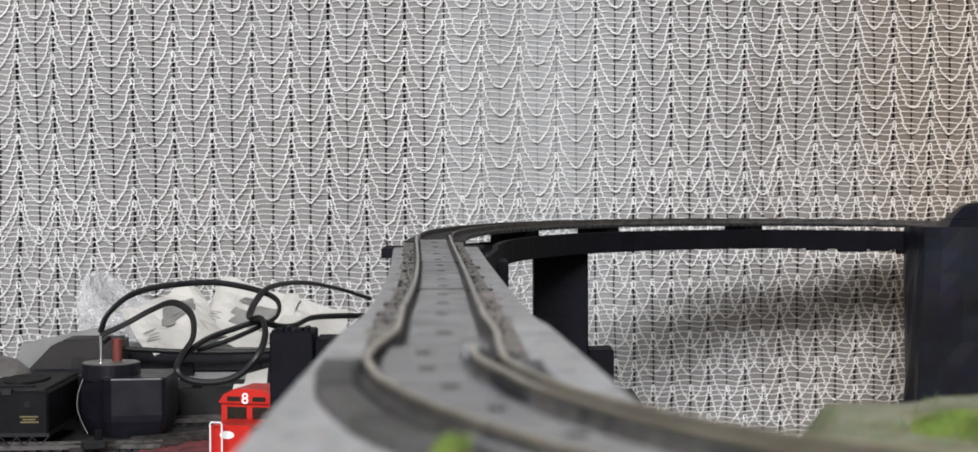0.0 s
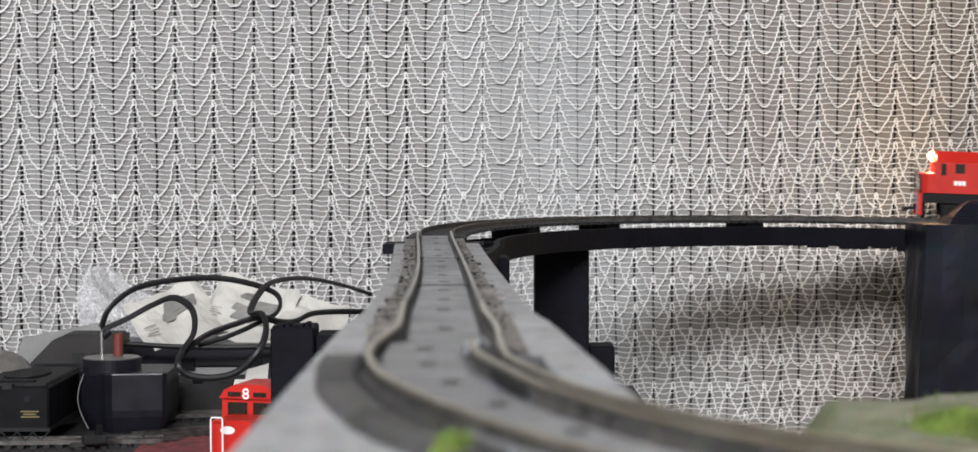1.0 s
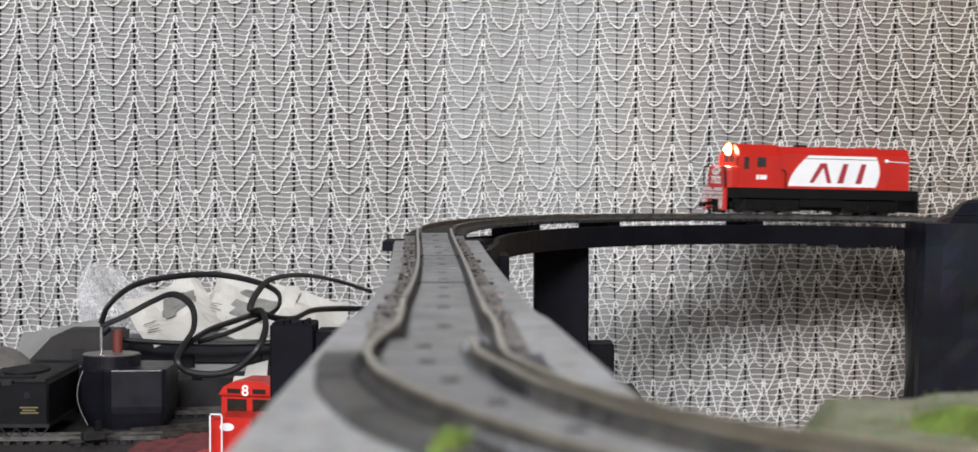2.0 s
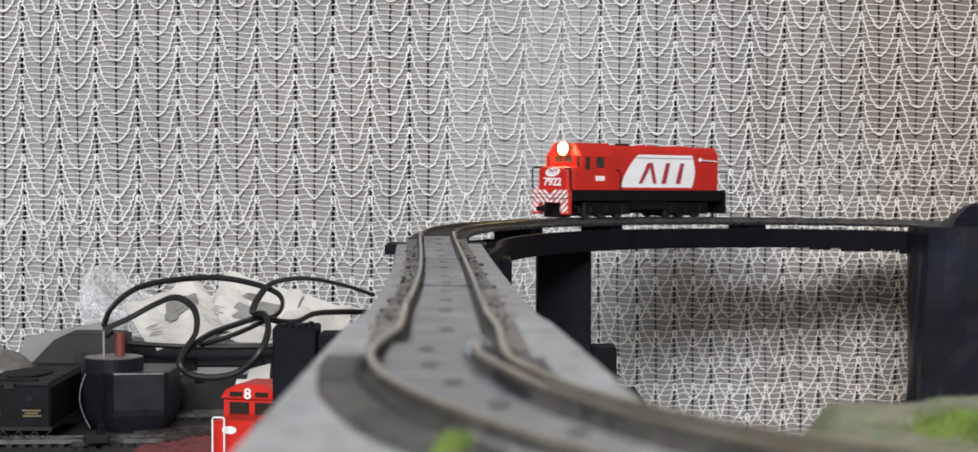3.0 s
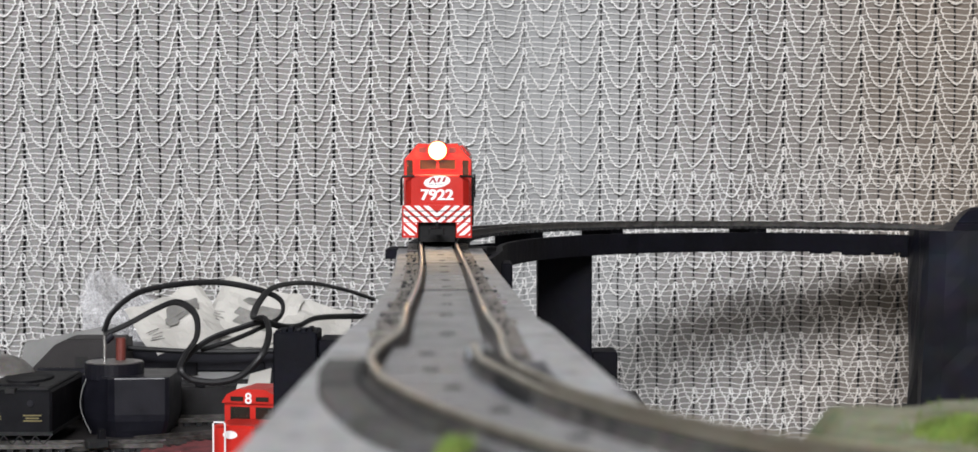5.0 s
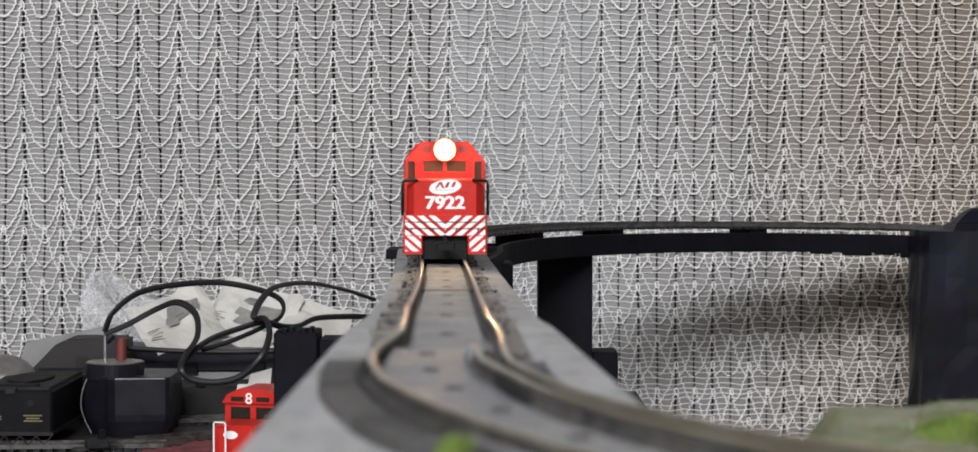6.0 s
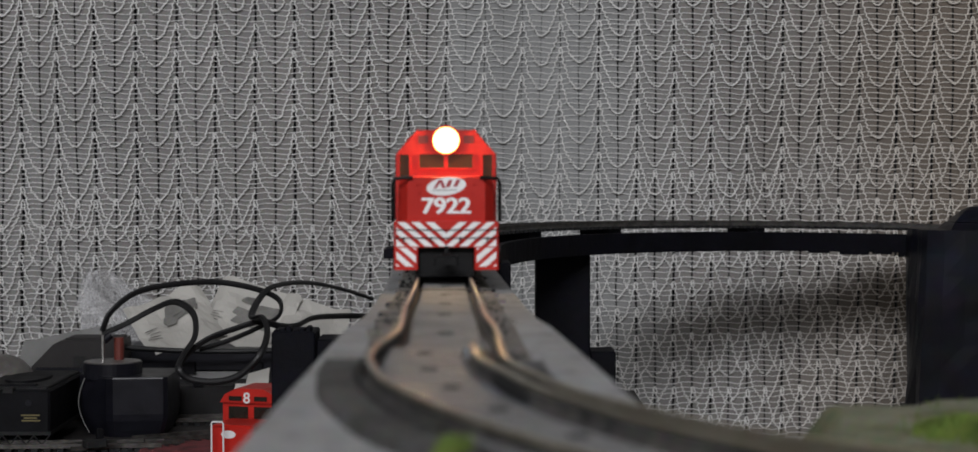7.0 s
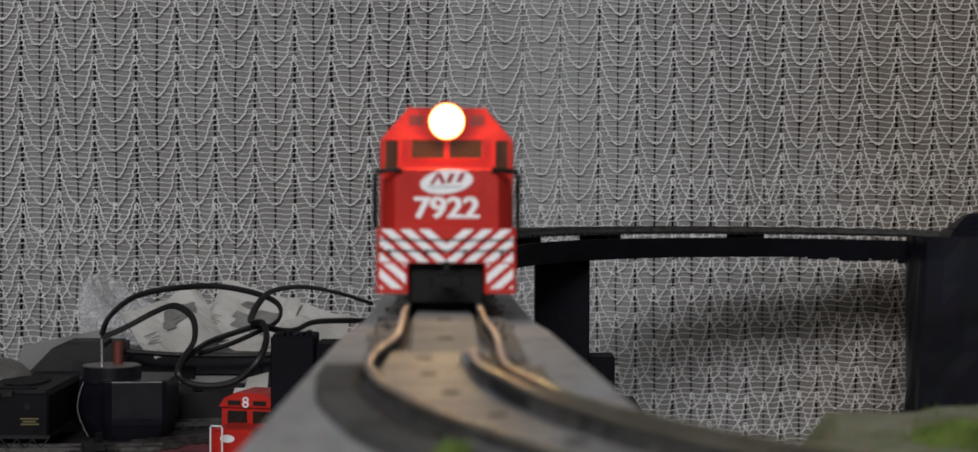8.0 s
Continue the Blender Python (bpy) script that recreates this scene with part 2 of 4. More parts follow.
def tan_dim_end(m):
    """Thread turned tan at the right end; the weaker light there is coloured in."""
    n, l = m.node_tree.nodes, m.node_tree.links
    b = n["Principled BSDF"]
    old = b.inputs["Base Color"].links[0].from_socket
    co, sep, tex, add, mr, mix = n.new("ShaderNodeTexCoord"), n.new("ShaderNodeSeparateXYZ"), n.new("ShaderNodeTexNoise"), n.new("ShaderNodeMath"), n.new("ShaderNodeMapRange"), n.new("ShaderNodeMix")
    tex.inputs["Scale"].default_value, tex.inputs["Detail"].default_value = 9, 4
    l.new(co.outputs["Object"], sep.inputs[0])
    l.new(co.outputs["Object"], tex.inputs["Vector"])
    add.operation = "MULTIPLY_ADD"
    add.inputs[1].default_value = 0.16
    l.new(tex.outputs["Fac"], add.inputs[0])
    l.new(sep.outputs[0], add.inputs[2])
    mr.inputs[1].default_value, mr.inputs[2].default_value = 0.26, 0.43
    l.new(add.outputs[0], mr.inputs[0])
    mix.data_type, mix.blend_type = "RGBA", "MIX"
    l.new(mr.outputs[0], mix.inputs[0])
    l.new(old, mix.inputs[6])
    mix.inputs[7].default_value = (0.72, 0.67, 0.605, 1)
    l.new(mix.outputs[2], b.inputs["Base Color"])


tan_dim_end(LACE)
tan_dim_end(NET)


def curtain():
    """A lace curtain: lining strips, fine cross threads and hanging scallops on chains."""
    whole = thing("lace_curtain", "white crocheted lace curtain with scallops over grey lining", "curtain", (0, 1.45, 0))
    px, py = 0.02806, 0.0198
    first, last = -17, 17
    lo, hi = 0.48, EYE + 0.09 + 16 * py
    x_at = -0.0298

    def depth(x, z):
        return 0.008 * math.sin(x * 31 + 0.6) + 0.004 * math.sin(x * 67 + 2 + z * 3) + 0.0015 * math.sin(z * 40 + x * 9)

    def warp(x, z):
        n = noise.noise((x * 14, z * 14, 3.3))
        return x - 0.0583 * (x - x_at) ** 2 + 0.0013 * n + 0.0008 * noise.noise((x * 60, z * 60, 8))

    def slit(c, h):
        """Half the gap between two strips; the middle widths hang almost closed."""
        x = x_at + (c + h * 0.5) * px
        shut = min(1, max(0, (x + 0.040) / 0.02)) * min(1, max(0, (0.105 - x) / 0.05))
        return (0.00066 if h else 0.00100) * (1 - 0.72 * shut) * (1 + 0.35 * noise.noise((c * 0.83, h * 5.1, 7.7)))

    # lining strips with slits between them
    strips = Build()
    for c in range(first, last):
        for h in (0, 1):
            a = x_at + (c + h * 0.5) * px + slit(c, h)
            b = x_at + (c + h * 0.5 + 0.5) * px - slit(c + h, 1 - h)
            strips.stack([[(warp(a, z), depth(a, z) + 0.003, z), (warp(b, z), depth(b, z) + 0.003, z), (warp(b, z), depth(b, z) + 0.0036, z), (warp(a, z), depth(a, z) + 0.0036, z)] for z in [0.04, 0.3] + steps(lo, hi, 0.02) + [1.7, 2.1, 2.42]])
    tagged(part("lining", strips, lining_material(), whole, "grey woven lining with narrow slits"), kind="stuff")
    part("curtain_rod", Build().cyl((-0.55, 0.003, 2.43), (1.1, 0, 0), 0.011, 16), STEELROD, whole, "plain metal curtain rod")
    for x in (-0.5, 0.5):
        part("bracket", Build().box(x - 0.006, x + 0.006, 0.003, 0.11, 2.424, 2.436), STEELROD, whole)
    net = Build()
    rnd = random.Random(4)
    z = lo
    while z < hi:
        pts = []
        for x in steps(x_at + first * px, x_at + last * px, px / 4):
            zz = z + 0.0007 * noise.noise((x * 55, z * 500, 1.0)) + 0.0007 * math.sin(x * 2 * math.pi / px)
            pts.append((warp(x, zz), depth(x, zz) + 0.0021, zz))
        net.tube(pts, 0.00037, 4)
        z += 0.0040 + rnd.uniform(-0.0006, 0.0006)
    tagged(part("cross_thread", net, NET, whole, "thin white cross threads"), kind="stuff")
    lace, chain = Build(), Build()
    split = EYE - 0.022

    def row_z(c, r):
        """Height of the knot on chain c in row r; rows sag a little from chain to chain."""
        return hi - r * py - 0.0096 + 0.0112 * (x_at + c * px) + 0.004 * noise.noise((c * 0.22, r * 0.12, 2.0)) + 0.0012 * noise.noise((c * 1.7, r * 1.3, 6.0))

    def low_z(c, r):
        return split + 0.030 - r * py + 0.003 * noise.noise((c * 0.3, r * 0.2, 4.0)) + 0.0012 * noise.noise((c * 1.7, r * 1.3, 9.0))

    def arm(x0, z0, x1, z1, bow, r):
        pts, n = [], 21
        for k in range(n):
            u = k / (n - 1)
            d = bow * (1 - (1 - u) ** 1.85) + (1 - bow) * u
            zig = 0.00062 * (1 if k % 2 else -1) * (0 if k in (0, n - 1) else 1)
            xx = x0 + (x1 - x0) * u ** 1.12 + zig + rnd.uniform(-0.0003, 0.0003)
            zz = z0 + (z1 - z0) * d + zig * 0.4 + rnd.uniform(-0.0004, 0.0004)
            ease = math.sin(math.pi * u)
            xx += 0.0016 * ease * noise.noise((x0 * 70, z0 * 70, u * 3.1))
            zz += 0.0022 * ease * noise.noise((x0 * 70 + 9, z0 * 70, u * 2.3))
            pts.append((warp(xx, zz), depth(xx, zz) - 0.0003, zz))
        lace.tube(pts, r, 4)

    def knot(x0, z, k=1.0):
        kn = [(warp(x0 + 0.0011 * k * math.cos(a), z), depth(x0, z) - 0.0007, z - 0.001 + 0.0022 * k * math.sin(a)) for a in [i * math.pi / 4 for i in range(8)]]
        chain.tube(kn, 0.00052, 4)

    border = lambda x: split + 0.03 * min(1, max(0, x * 4))
    for c in range(first, last):
        x0, half = x_at + c * px, px * 0.5
        for r in range(60):
            z = row_z(c, r)
            if z < border(x0):
                break
            knot(x0, z)
            foot = (row_z(c, r) + row_z(c + 1, r)) / 2 - py * rnd.uniform(1.42, 1.54)
            arm(x0 + 0.0007, z, x0 + half, foot, 1.0, 0.00062)
            arm(x0 + px - 0.0007, row_z(c + 1, r), x0 + half, foot, 1.0, 0.00062)
        # below the border: scallops in every second row, crossed by arms from the slits between
        for r in range(0, 40):
            z = low_z(c, r)
            if z > border(x0) + 0.004 or z < lo:
                continue
            knot(x0, z, 1.25)
            for sgn in (-1, 1):
                arm(x0 + sgn * 0.0007, z, x0 + sgn * half * rnd.uniform(0.93, 1.0), z - py * rnd.uniform(1.36, 1.52), 0.9, 0.00052)
            zb = low_z(c + 0.5, r) + 0.0012
            if (r + c // 5) % 2 == 0 and zb < border(x0 + half) + 0.004:
                knot(x0 + half, zb, 1.1)
                for sgn in (-1, 1):
                    arm(x0 + half + sgn * 0.0006, zb, x0 + half + sgn * half * 0.88, zb - py * rnd.uniform(1.46, 1.60), 0.7, 0.00052)
    tagged(part("scallop_thread", lace, LACE, whole, "thick white scallop threads"), kind="stuff")
    tagged(part("knot", chain, LACE, whole, "white chain knots"), kind="stuff")


curtain()


def tables():
    b = TABLE - 0.03
    t = thing("layout_table", "dark board of a model railway layout", "table", kind="structure")
    part("board", Build().plate([(-1.1, 0.02, b), (0.9, 0.02, b), (0.9, 1.33, b), (0.28, 1.33, b), (0.28, 0.98, b), (0.07, 0.98, b), (0.105, 1.12, b), (0.105, 1.40, b), (-1.1, 1.40, b)], (0, 0, 0.03)), TABLEM, t)
    for x, y in ((-1.05, 0.1), (0.85, 0.1), (-1.05, 1.33), (0.04, 1.33), (0.85, 1.28)):
        part("leg", Build().box(x - 0.025, x + 0.025, y - 0.025, y + 0.025, 0, b), TABLEM, t)


tables()


def RAIL(off):
    """Foot and web of a rail."""
    return [(off - 0.0012, -0.0034), (off + 0.0012, -0.0034), (off + 0.0004, -0.0027), (off + 0.0004, -0.0008), (off - 0.0004, -0.0008), (off - 0.0004, -0.0027)]


def HEAD(off):
    """A rounded rail head."""
    crown = [(off + 0.0006 * math.cos(math.radians(d)), -0.00036 + 0.00036 * math.sin(math.radians(d))) for d in range(0, 181, 20)]
    return [(off - 0.00058, -0.0008), (off + 0.00058, -0.0008)] + crown


def straight_bridge():
    b = thing("straight_bridge", "grey painted straight track deck on black piers", "bridge")
    ss = steps(0.12, 0.955, 0.02)
    wide = lambda s: 0.0208 + 0.035 * max(0, 0.45 - s)
    deck = Build().stack([[line(s, -wide(s), -0.0125), line(s, wide(s), -0.0125), line(s, wide(s), -0.0052), line(s, wide(s) - 0.0008, -0.0044), line(s, -wide(s) + 0.0008, -0.0044), line(s, -wide(s), -0.0052)] for s in ss])
    part("deck", deck, DECK, b, "grey speckled deck slab")
    for s, w in ((0.60, 0.018), (0.965, 0.0355)):
        p = line(s)
        part("pier", Build().box(p.x - 0.021, p.x + w, p.y, p.y + 0.035, TABLE, p.z - 0.0125, 0.001), BLACK, b, "black card pier")
    for off in (-0.00945, 0.00705):
        web = part("rail", sweep(steps(0.42, BEND, 0.02), RAIL(off)), RAILWEB, b, "worn rail with brown web")
        part("rail_head", sweep(steps(0.42, BEND, 0.02), HEAD(off)), STEELHEAD, web, "worn steel rail head", True)
    # bed panels between the rails: a few dark joints, slots in the middle of the panels
    rnd = random.Random(9)
    joints = [0.345, 0.452, 0.574, 0.681, 0.783, 0.890, BEND - 0.005]
    open_joints = (2, 4)
    for i in range(len(joints) - 1):
        s0, s1, d = joints[i], joints[i + 1] - 0.0007, rnd.uniform(-0.0002, 0.0002)
        part("bed_panel", sweep(steps(s0, s1, 0.02), [(-0.0079, -0.0046), (0.0055, -0.0046), (0.0055, -0.0026 + d), (0.0051, -0.0022 + d), (-0.0075, -0.0022 + d), (-0.0079, -0.0026 + d)]), PANEL, b)
        if i in open_joints:
            part("joint", sweep([s0 - 0.0016, s0], bar(-0.0085, 0.0092, -0.0030, -0.00195)), TIE, b)
        for k in (0.24, 0.70):
            m = s0 + (s1 - s0) * k
            part("joint_slot", sweep([m, m + 0.0030], bar(-0.0024, 0.0004, -0.0024 + d, -0.0020 + d)), TIE, b)
            part("seam", sweep([m + 0.0008, m + 0.0014], bar(-0.0066, 0.0044, -0.0026 + d, -0.00212 + d)), GRIME, b)
    # grey tie ends beside the rails, some broken away
    for i in range(34):
        s0 = 0.352 + i * 0.0182
        for o in (-0.0168, 0.0086):
            if rnd.random() < 0.34:
                w = rnd.uniform(0.006, 0.0125)
                k = o + rnd.uniform(0, 0.0012)
                part("tie_end", sweep([s0, s0 + w], bar(k, k + rnd.uniform(0.0036, 0.0058), -0.0046, -0.0037 + rnd.uniform(0.0001, 0.0004))), GRIME, b)
                if rnd.random() < 0.3:
                    part("tie_gap", sweep([s0 - 0.0012, s0], bar(k, k + 0.0052, -0.0046, -0.0035)), TIE, b)
    for o in (-0.0160, 0.0082):
        part("roadbed_edge", sweep(steps(0.335, BEND - 0.005, 0.02), [(o, -0.0046), (o + 0.0056, -0.0046), (o + 0.0050, -0.0037), (o + 0.0006, -0.0037)]), GRIME, b, "grimy brown roadbed edge")
    ballast = Build()
    for i in range(300):
        s, o = rnd.uniform(0.3, 0.96), rnd.choice((-1, 1)) * (0.0105 + abs(rnd.gauss(0, 0.0022))) - 0.0012
        p, r = line(s, o, -0.0046 if abs(o) > 0.015 else -0.0037), rnd.uniform(0.00015, 0.0005)
        if rnd.random() < 0.06:
            r *= 2.0
        ballast.stack([[p + Vector((r * math.cos(a), 1.7 * r * math.sin(a), 0)) for a in (0.3, 1.7, 3.0, 4.4, 5.6)], [p + Vector((0.6 * r * math.cos(a), r * math.sin(a), r)) for a in (0.3, 1.7, 3.0, 4.4, 5.6)]])
    tagged(part("ballast_grain", ballast, TIE, b, "dark ballast crumbs and scraps"), kind="stuff")
    e = line(0.955)
    part("end_plate", Build().box(-0.0500, -0.0010, 0.952, 0.985, e.z - 0.0095, e.z - 0.0048, 0.0006), BLACK, b, "black card end plate")
    return b


TURN_Z = rail_z(0.3)


def along(ctrl, ring, n=7):
    """A bar through a few plan points (x, y), on the level of the points."""
    mid = smooth_path([(x, y, TURN_Z) for x, y in ctrl], n)
    rows = []
    for i, p in enumerate(mid):
        t = mid[min(i + 1, len(mid) - 1)] - mid[max(i - 1, 0)]
        side = Vector((t.y, -t.x, 0)).normalized()
        rows.append([p + side * o + Vector((0, 0, dz)) for o, dz in ring])
    return Build().stack(rows), mid


def points():
    t = thing("track_points", "curved model railway points with worn brass rails on grey bed", "railway points")
    far = [line(0.42, o) for o in (-0.00945, 0.00705)]
    left = [(far[0].x, far[0].y), (-0.0168, 0.3927), (-0.0162, 0.362), (-0.0172, 0.3438), (-0.0184, 0.3286), (-0.0187, 0.3157), (-0.0183, 0.3057), (-0.0168, 0.2919), (-0.0145, 0.2777), (-0.0089, 0.2558), (-0.0034, 0.2395), (0.0036, 0.222), (0.014, 0.200), (0.034, 0.164)]
    right = [(far[1].x, far[1].y), (-0.0002, 0.3934), (0.0013, 0.3708), (0.0021, 0.3508), (0.0024, 0.3293), (0.0029, 0.3113), (0.0039, 0.3007), (0.0074, 0.2824), (0.0140, 0.2578), (0.0330, 0.2205), (0.070, 0.184)]
    close = [(-0.0025, 0.3300), (-0.0014, 0.3112), (0.0005, 0.2988), (0.0028, 0.2882), (0.0069, 0.2683), (0.0135, 0.2479), (0.0190, 0.234), (0.0310, 0.212), (0.056, 0.180)]
    # the moulded base follows a wider sweep than its rail
    sweep_out = [(-0.0187, 0.325), (-0.0182, 0.303), (-0.0160, 0.283), (-0.0097, 0.2535), (-0.0020, 0.232), (0.0085, 0.206), (0.030, 0.168)]
    rail = RAIL(0)
    for name, run in (("stock_rail", left), ("stock_rail", right), ("closure_rail", close)):
        web = part(name, along(run, rail)[0], RAILWEB, t, "worn rail with brown web")
        part("rail_head", along(run, HEAD(0))[0], BRASS, web, "worn brass-coloured rail head", True)
    part("check_rail", along([(x + 0.0017, y) for x, y in close[:4]], bar(-0.0004, 0.0004, -0.0034, -0.0010))[0], TIE, t)
    # grey bed under the rails, black ribbed skirt on its outer side
    bed, mid = along(sweep_out, [(-0.0185, -0.0044), (0.0052, -0.0044), (0.0050, -0.0032), (-0.0185, -0.0032)])
    part("base", bed, SLATE, t, "slate-grey scuffed plastic base")
    part("skirt", along(sweep_out, [(0.0036, -0.0044), (0.0068, -0.0044), (0.0064, -0.0028), (0.0036, -0.0028)])[0], TIE, t, "black ribbed skirt")
    part("web", along(sweep_out, bar(0.0012, 0.0024, -0.0034, -0.0022))[0], TIE, t)
    mid = smooth_path([(x, y, TURN_Z) for x, y in sweep_out], 24)
    for i in range(2, len(mid) - 2, 4):
        d = (mid[i + 1] - mid[i - 1]).normalized()
        side = Vector((d.y, -d.x, 0))
        if i > 130:
            break
        q = [mid[i] - side * a + d * c for a, c in ((-0.0080, -0.0009), (-0.0026, -0.0009), (-0.0026, 0.0009), (-0.0080, 0.0009))]
        part("rib", Build().stack([[p + Vector((0, 0, -0.0044)) for p in q], [p + Vector((0, 0, -0.0021)) for p in q]]), RIB, t)
    part("branch_base", along(right[4:], [(-0.0078, -0.0046), (0.0042, -0.0046), (0.0040, -0.0030), (-0.0070, -0.0030)])[0], DARKBASE, t, "dark slate plastic base")
    mid = smooth_path([(x, y, TURN_Z) for x, y in right[5:]], 12)
    for i in range(2, len(mid) - 2, 2):
        d = (mid[i + 1] - mid[i - 1]).normalized()
        side = Vector((d.y, -d.x, 0))
        q = [mid[i] - side * a + d * c for a, c in ((-0.0032, -0.0007), (0.0060, -0.0007), (0.0060, 0.0007), (-0.0032, 0.0007))]
        part("tie", Build().stack([[p + Vector((0, 0, -0.0045)) for p in q], [p + Vector((0, 0, -0.0026)) for p in q]]), TIE, t)
    # grey plates between the rails at the toe, with thin joints
    y, i = 0.196, 0
    while y < 0.342:
        k = lambda v: 1.9 * max(0.0, 0.322 - v) ** 2
        q = [(-0.0168 + k(y), y), (-0.0042 + 1.2 * k(y), y), (-0.0042 + 1.2 * k(y + 0.0240), y + 0.0236), (-0.0168 + k(y + 0.0236), y + 0.0236)]
        part("plate", Build().stack([[(a, b, TURN_Z - 0.0040) for a, b in q], [(a, b, TURN_Z - 0.0022) for a, b in q]]), PLATE, t, "grey scuffed bed plate")
        cx = (q[0][0] + q[1][0]) / 2
        part("slot", Build().box(cx - 0.0013, cx + 0.0013, y + 0.0105, y + 0.0132, TURN_Z - 0.0024, TURN_Z - 0.0020), TIE, t)
        y += 0.0250
    part("frog", along([(0.0003, 0.330), (0.0008, 0.306), (0.0035, 0.284), (0.0066, 0.270)], [(-0.0013, -0.0042), (0.0013, -0.0042), (0.0010, -0.0014), (-0.0010, -0.0014)])[0], TIE, t, "dark frog block")


straight_bridge()
points()


def curved_bridge():
    b = thing("curved_bridge", "black curved model railway bridge on card piers", "bridge")
    end = BEND + RADIUS * math.radians(140)
    ss = steps(BEND - 0.03, end, 0.018)
    inner = Build()
    reach = lambda s: 0.0195 + 0.0090 * min(1, max(0, (s - BEND + 0.085) / 0.075)) ** 0.8
    inner.stack([[line(s, reach(s) + o, z) for o, z in bar(0, 0.003, -0.0190, -0.0066)] for s in steps(BEND - 0.085, end, 0.012)])
    part("inner_girder", inner, BLACK, b, "black curved side girder")
    part("outer_girder", sweep(ss, bar(-0.0225, -0.0195, -0.0190, -0.0120)), BLACK, b)
    for deg, w in ((-2, 0.009), (8, 0.010), (29.8, 0.016), (44.6, 0.012), (65, 0.014), (88, 0.014), (110, 0.014), (132, 0.014)):
        s = BEND + RADIUS * math.radians(deg)
        part("cross_member", sweep(steps(s - w / 2, s + w / 2, 0.005), bar(-0.0195, 0.0287, -0.0130, -0.0116)), BLACK, b, "black card cross member")
        part("track_rest", sweep(steps(s - w / 2, s + w / 2, 0.005), bar(-0.0120, 0.0120, -0.0116, -0.0044)), BLACK, b)
    # unseen plate, added so the bridge casts one broad shadow on the curtain
    part("deck_plate", sweep(ss, bar(-0.0195, 0.0287, -0.0150, -0.0130)), BLACK, b, "unseen black card deck plate")
    part("web", sweep(ss, bar(-0.0030, 0.0030, -0.0044, -0.0036)), TIE, b)
    for s in steps(BEND, end, 0.0068):
        part("tie", sweep(steps(s, s + 0.0036, 0.0036), bar(-0.0145, 0.0145, -0.0046, -0.0030)), TIE, b)
    for off in (-0.00825, 0.00825):
        web = part("rail", sweep(ss[2:], RAIL(off)), RAILWEB, b, "dull dark rail")
        part("rail_head", sweep(ss[2:], HEAD(off)), DULLRAIL, web)
    # torn card along the lower edge near the tower
    for e, w, h in ((0.440, 0.016, 0.0014), (0.466, 0.022, 0.0022), (0.492, 0.014, 0.0016), (0.512, 0.030, 0.0031)):
        part("torn_edge", sweep(steps(BEND + e, BEND + e + w, 0.008), bar(0.0283, 0.0319, -0.0188 - h, -0.0180)), BLACK, b)
    p = Build()
    p.box(0.0298, 0.0628, 1.195, 1.230, TABLE, EYE - 0.0535, 0.001)
    part("pier", p, BLACK, b, "tall black card pier")
    part("pier", Build().box(0.47, 0.51, 1.30, 1.335, TABLE, EYE - 0.0595, 0.001), BLACK, b)


curved_bridge()


def tower():
    t = thing("rock_tower", "blue-black crumpled plaster rock tower under the bridge", "rock")
    rnd = random.Random(3)
    rings = []
    for z in steps(TABLE, EYE - 0.046, 0.014):
        k = (z - TABLE) / (EYE - 0.046 - TABLE)
        ring = []
        for i in range(28):
            a = 2 * math.pi * i / 28
            cx, cy = math.cos(a), math.sin(a)
            m = max(abs(cx), abs(cy)) ** 0.85
            hx, hy = 0.052 - 0.004 * k, 0.028
            r = 1 + 0.10 * noise.noise((cx * 1.7 + 4, cy * 1.7, z * 9)) + 0.07 * abs(noise.noise((cx * 4.5, cy * 4.5, z * 14)))
            ring.append((0.332 + hx * cx / m * r, 1.297 + hy * cy / m * min(r, 1.0), z))
        rings.append(ring)
    part("body", Build().stack(rings), ROCK, t)
    part("ledge", Build().stack([[(0.300, 1.275, EYE - 0.047), (0.37, 1.27, EYE - 0.047), (0.37, 1.318, EYE - 0.047), (0.300, 1.316, EYE - 0.047)],
                                 [(0.304, 1.280, EYE - 0.0415), (0.37, 1.276, EYE - 0.040), (0.37, 1.316, EYE - 0.040), (0.306, 1.314, EYE - 0.0415)]]), ROCK, t)
    part("crag", Build().stack([[(0.305, 1.283, EYE - 0.041), (0.345, 1.281, EYE - 0.041), (0.35, 1.312, EYE - 0.041), (0.307, 1.312, EYE - 0.041)],
                                [(0.313, 1.290, EYE - 0.034), (0.345, 1.288, EYE - 0.032), (0.35, 1.308, EYE - 0.032), (0.315, 1.308, EYE - 0.034)],
                                [(0.318, 1.294, EYE - 0.0315), (0.345, 1.292, EYE - 0.029), (0.35, 1.304, EYE - 0.029), (0.319, 1.304, EYE - 0.0315)]]), ROCK, t)


tower()


# ---- the moving locomotive: its own space has x backwards along the body, y to its left, z above the rail ----
LENGTH = 0.1475


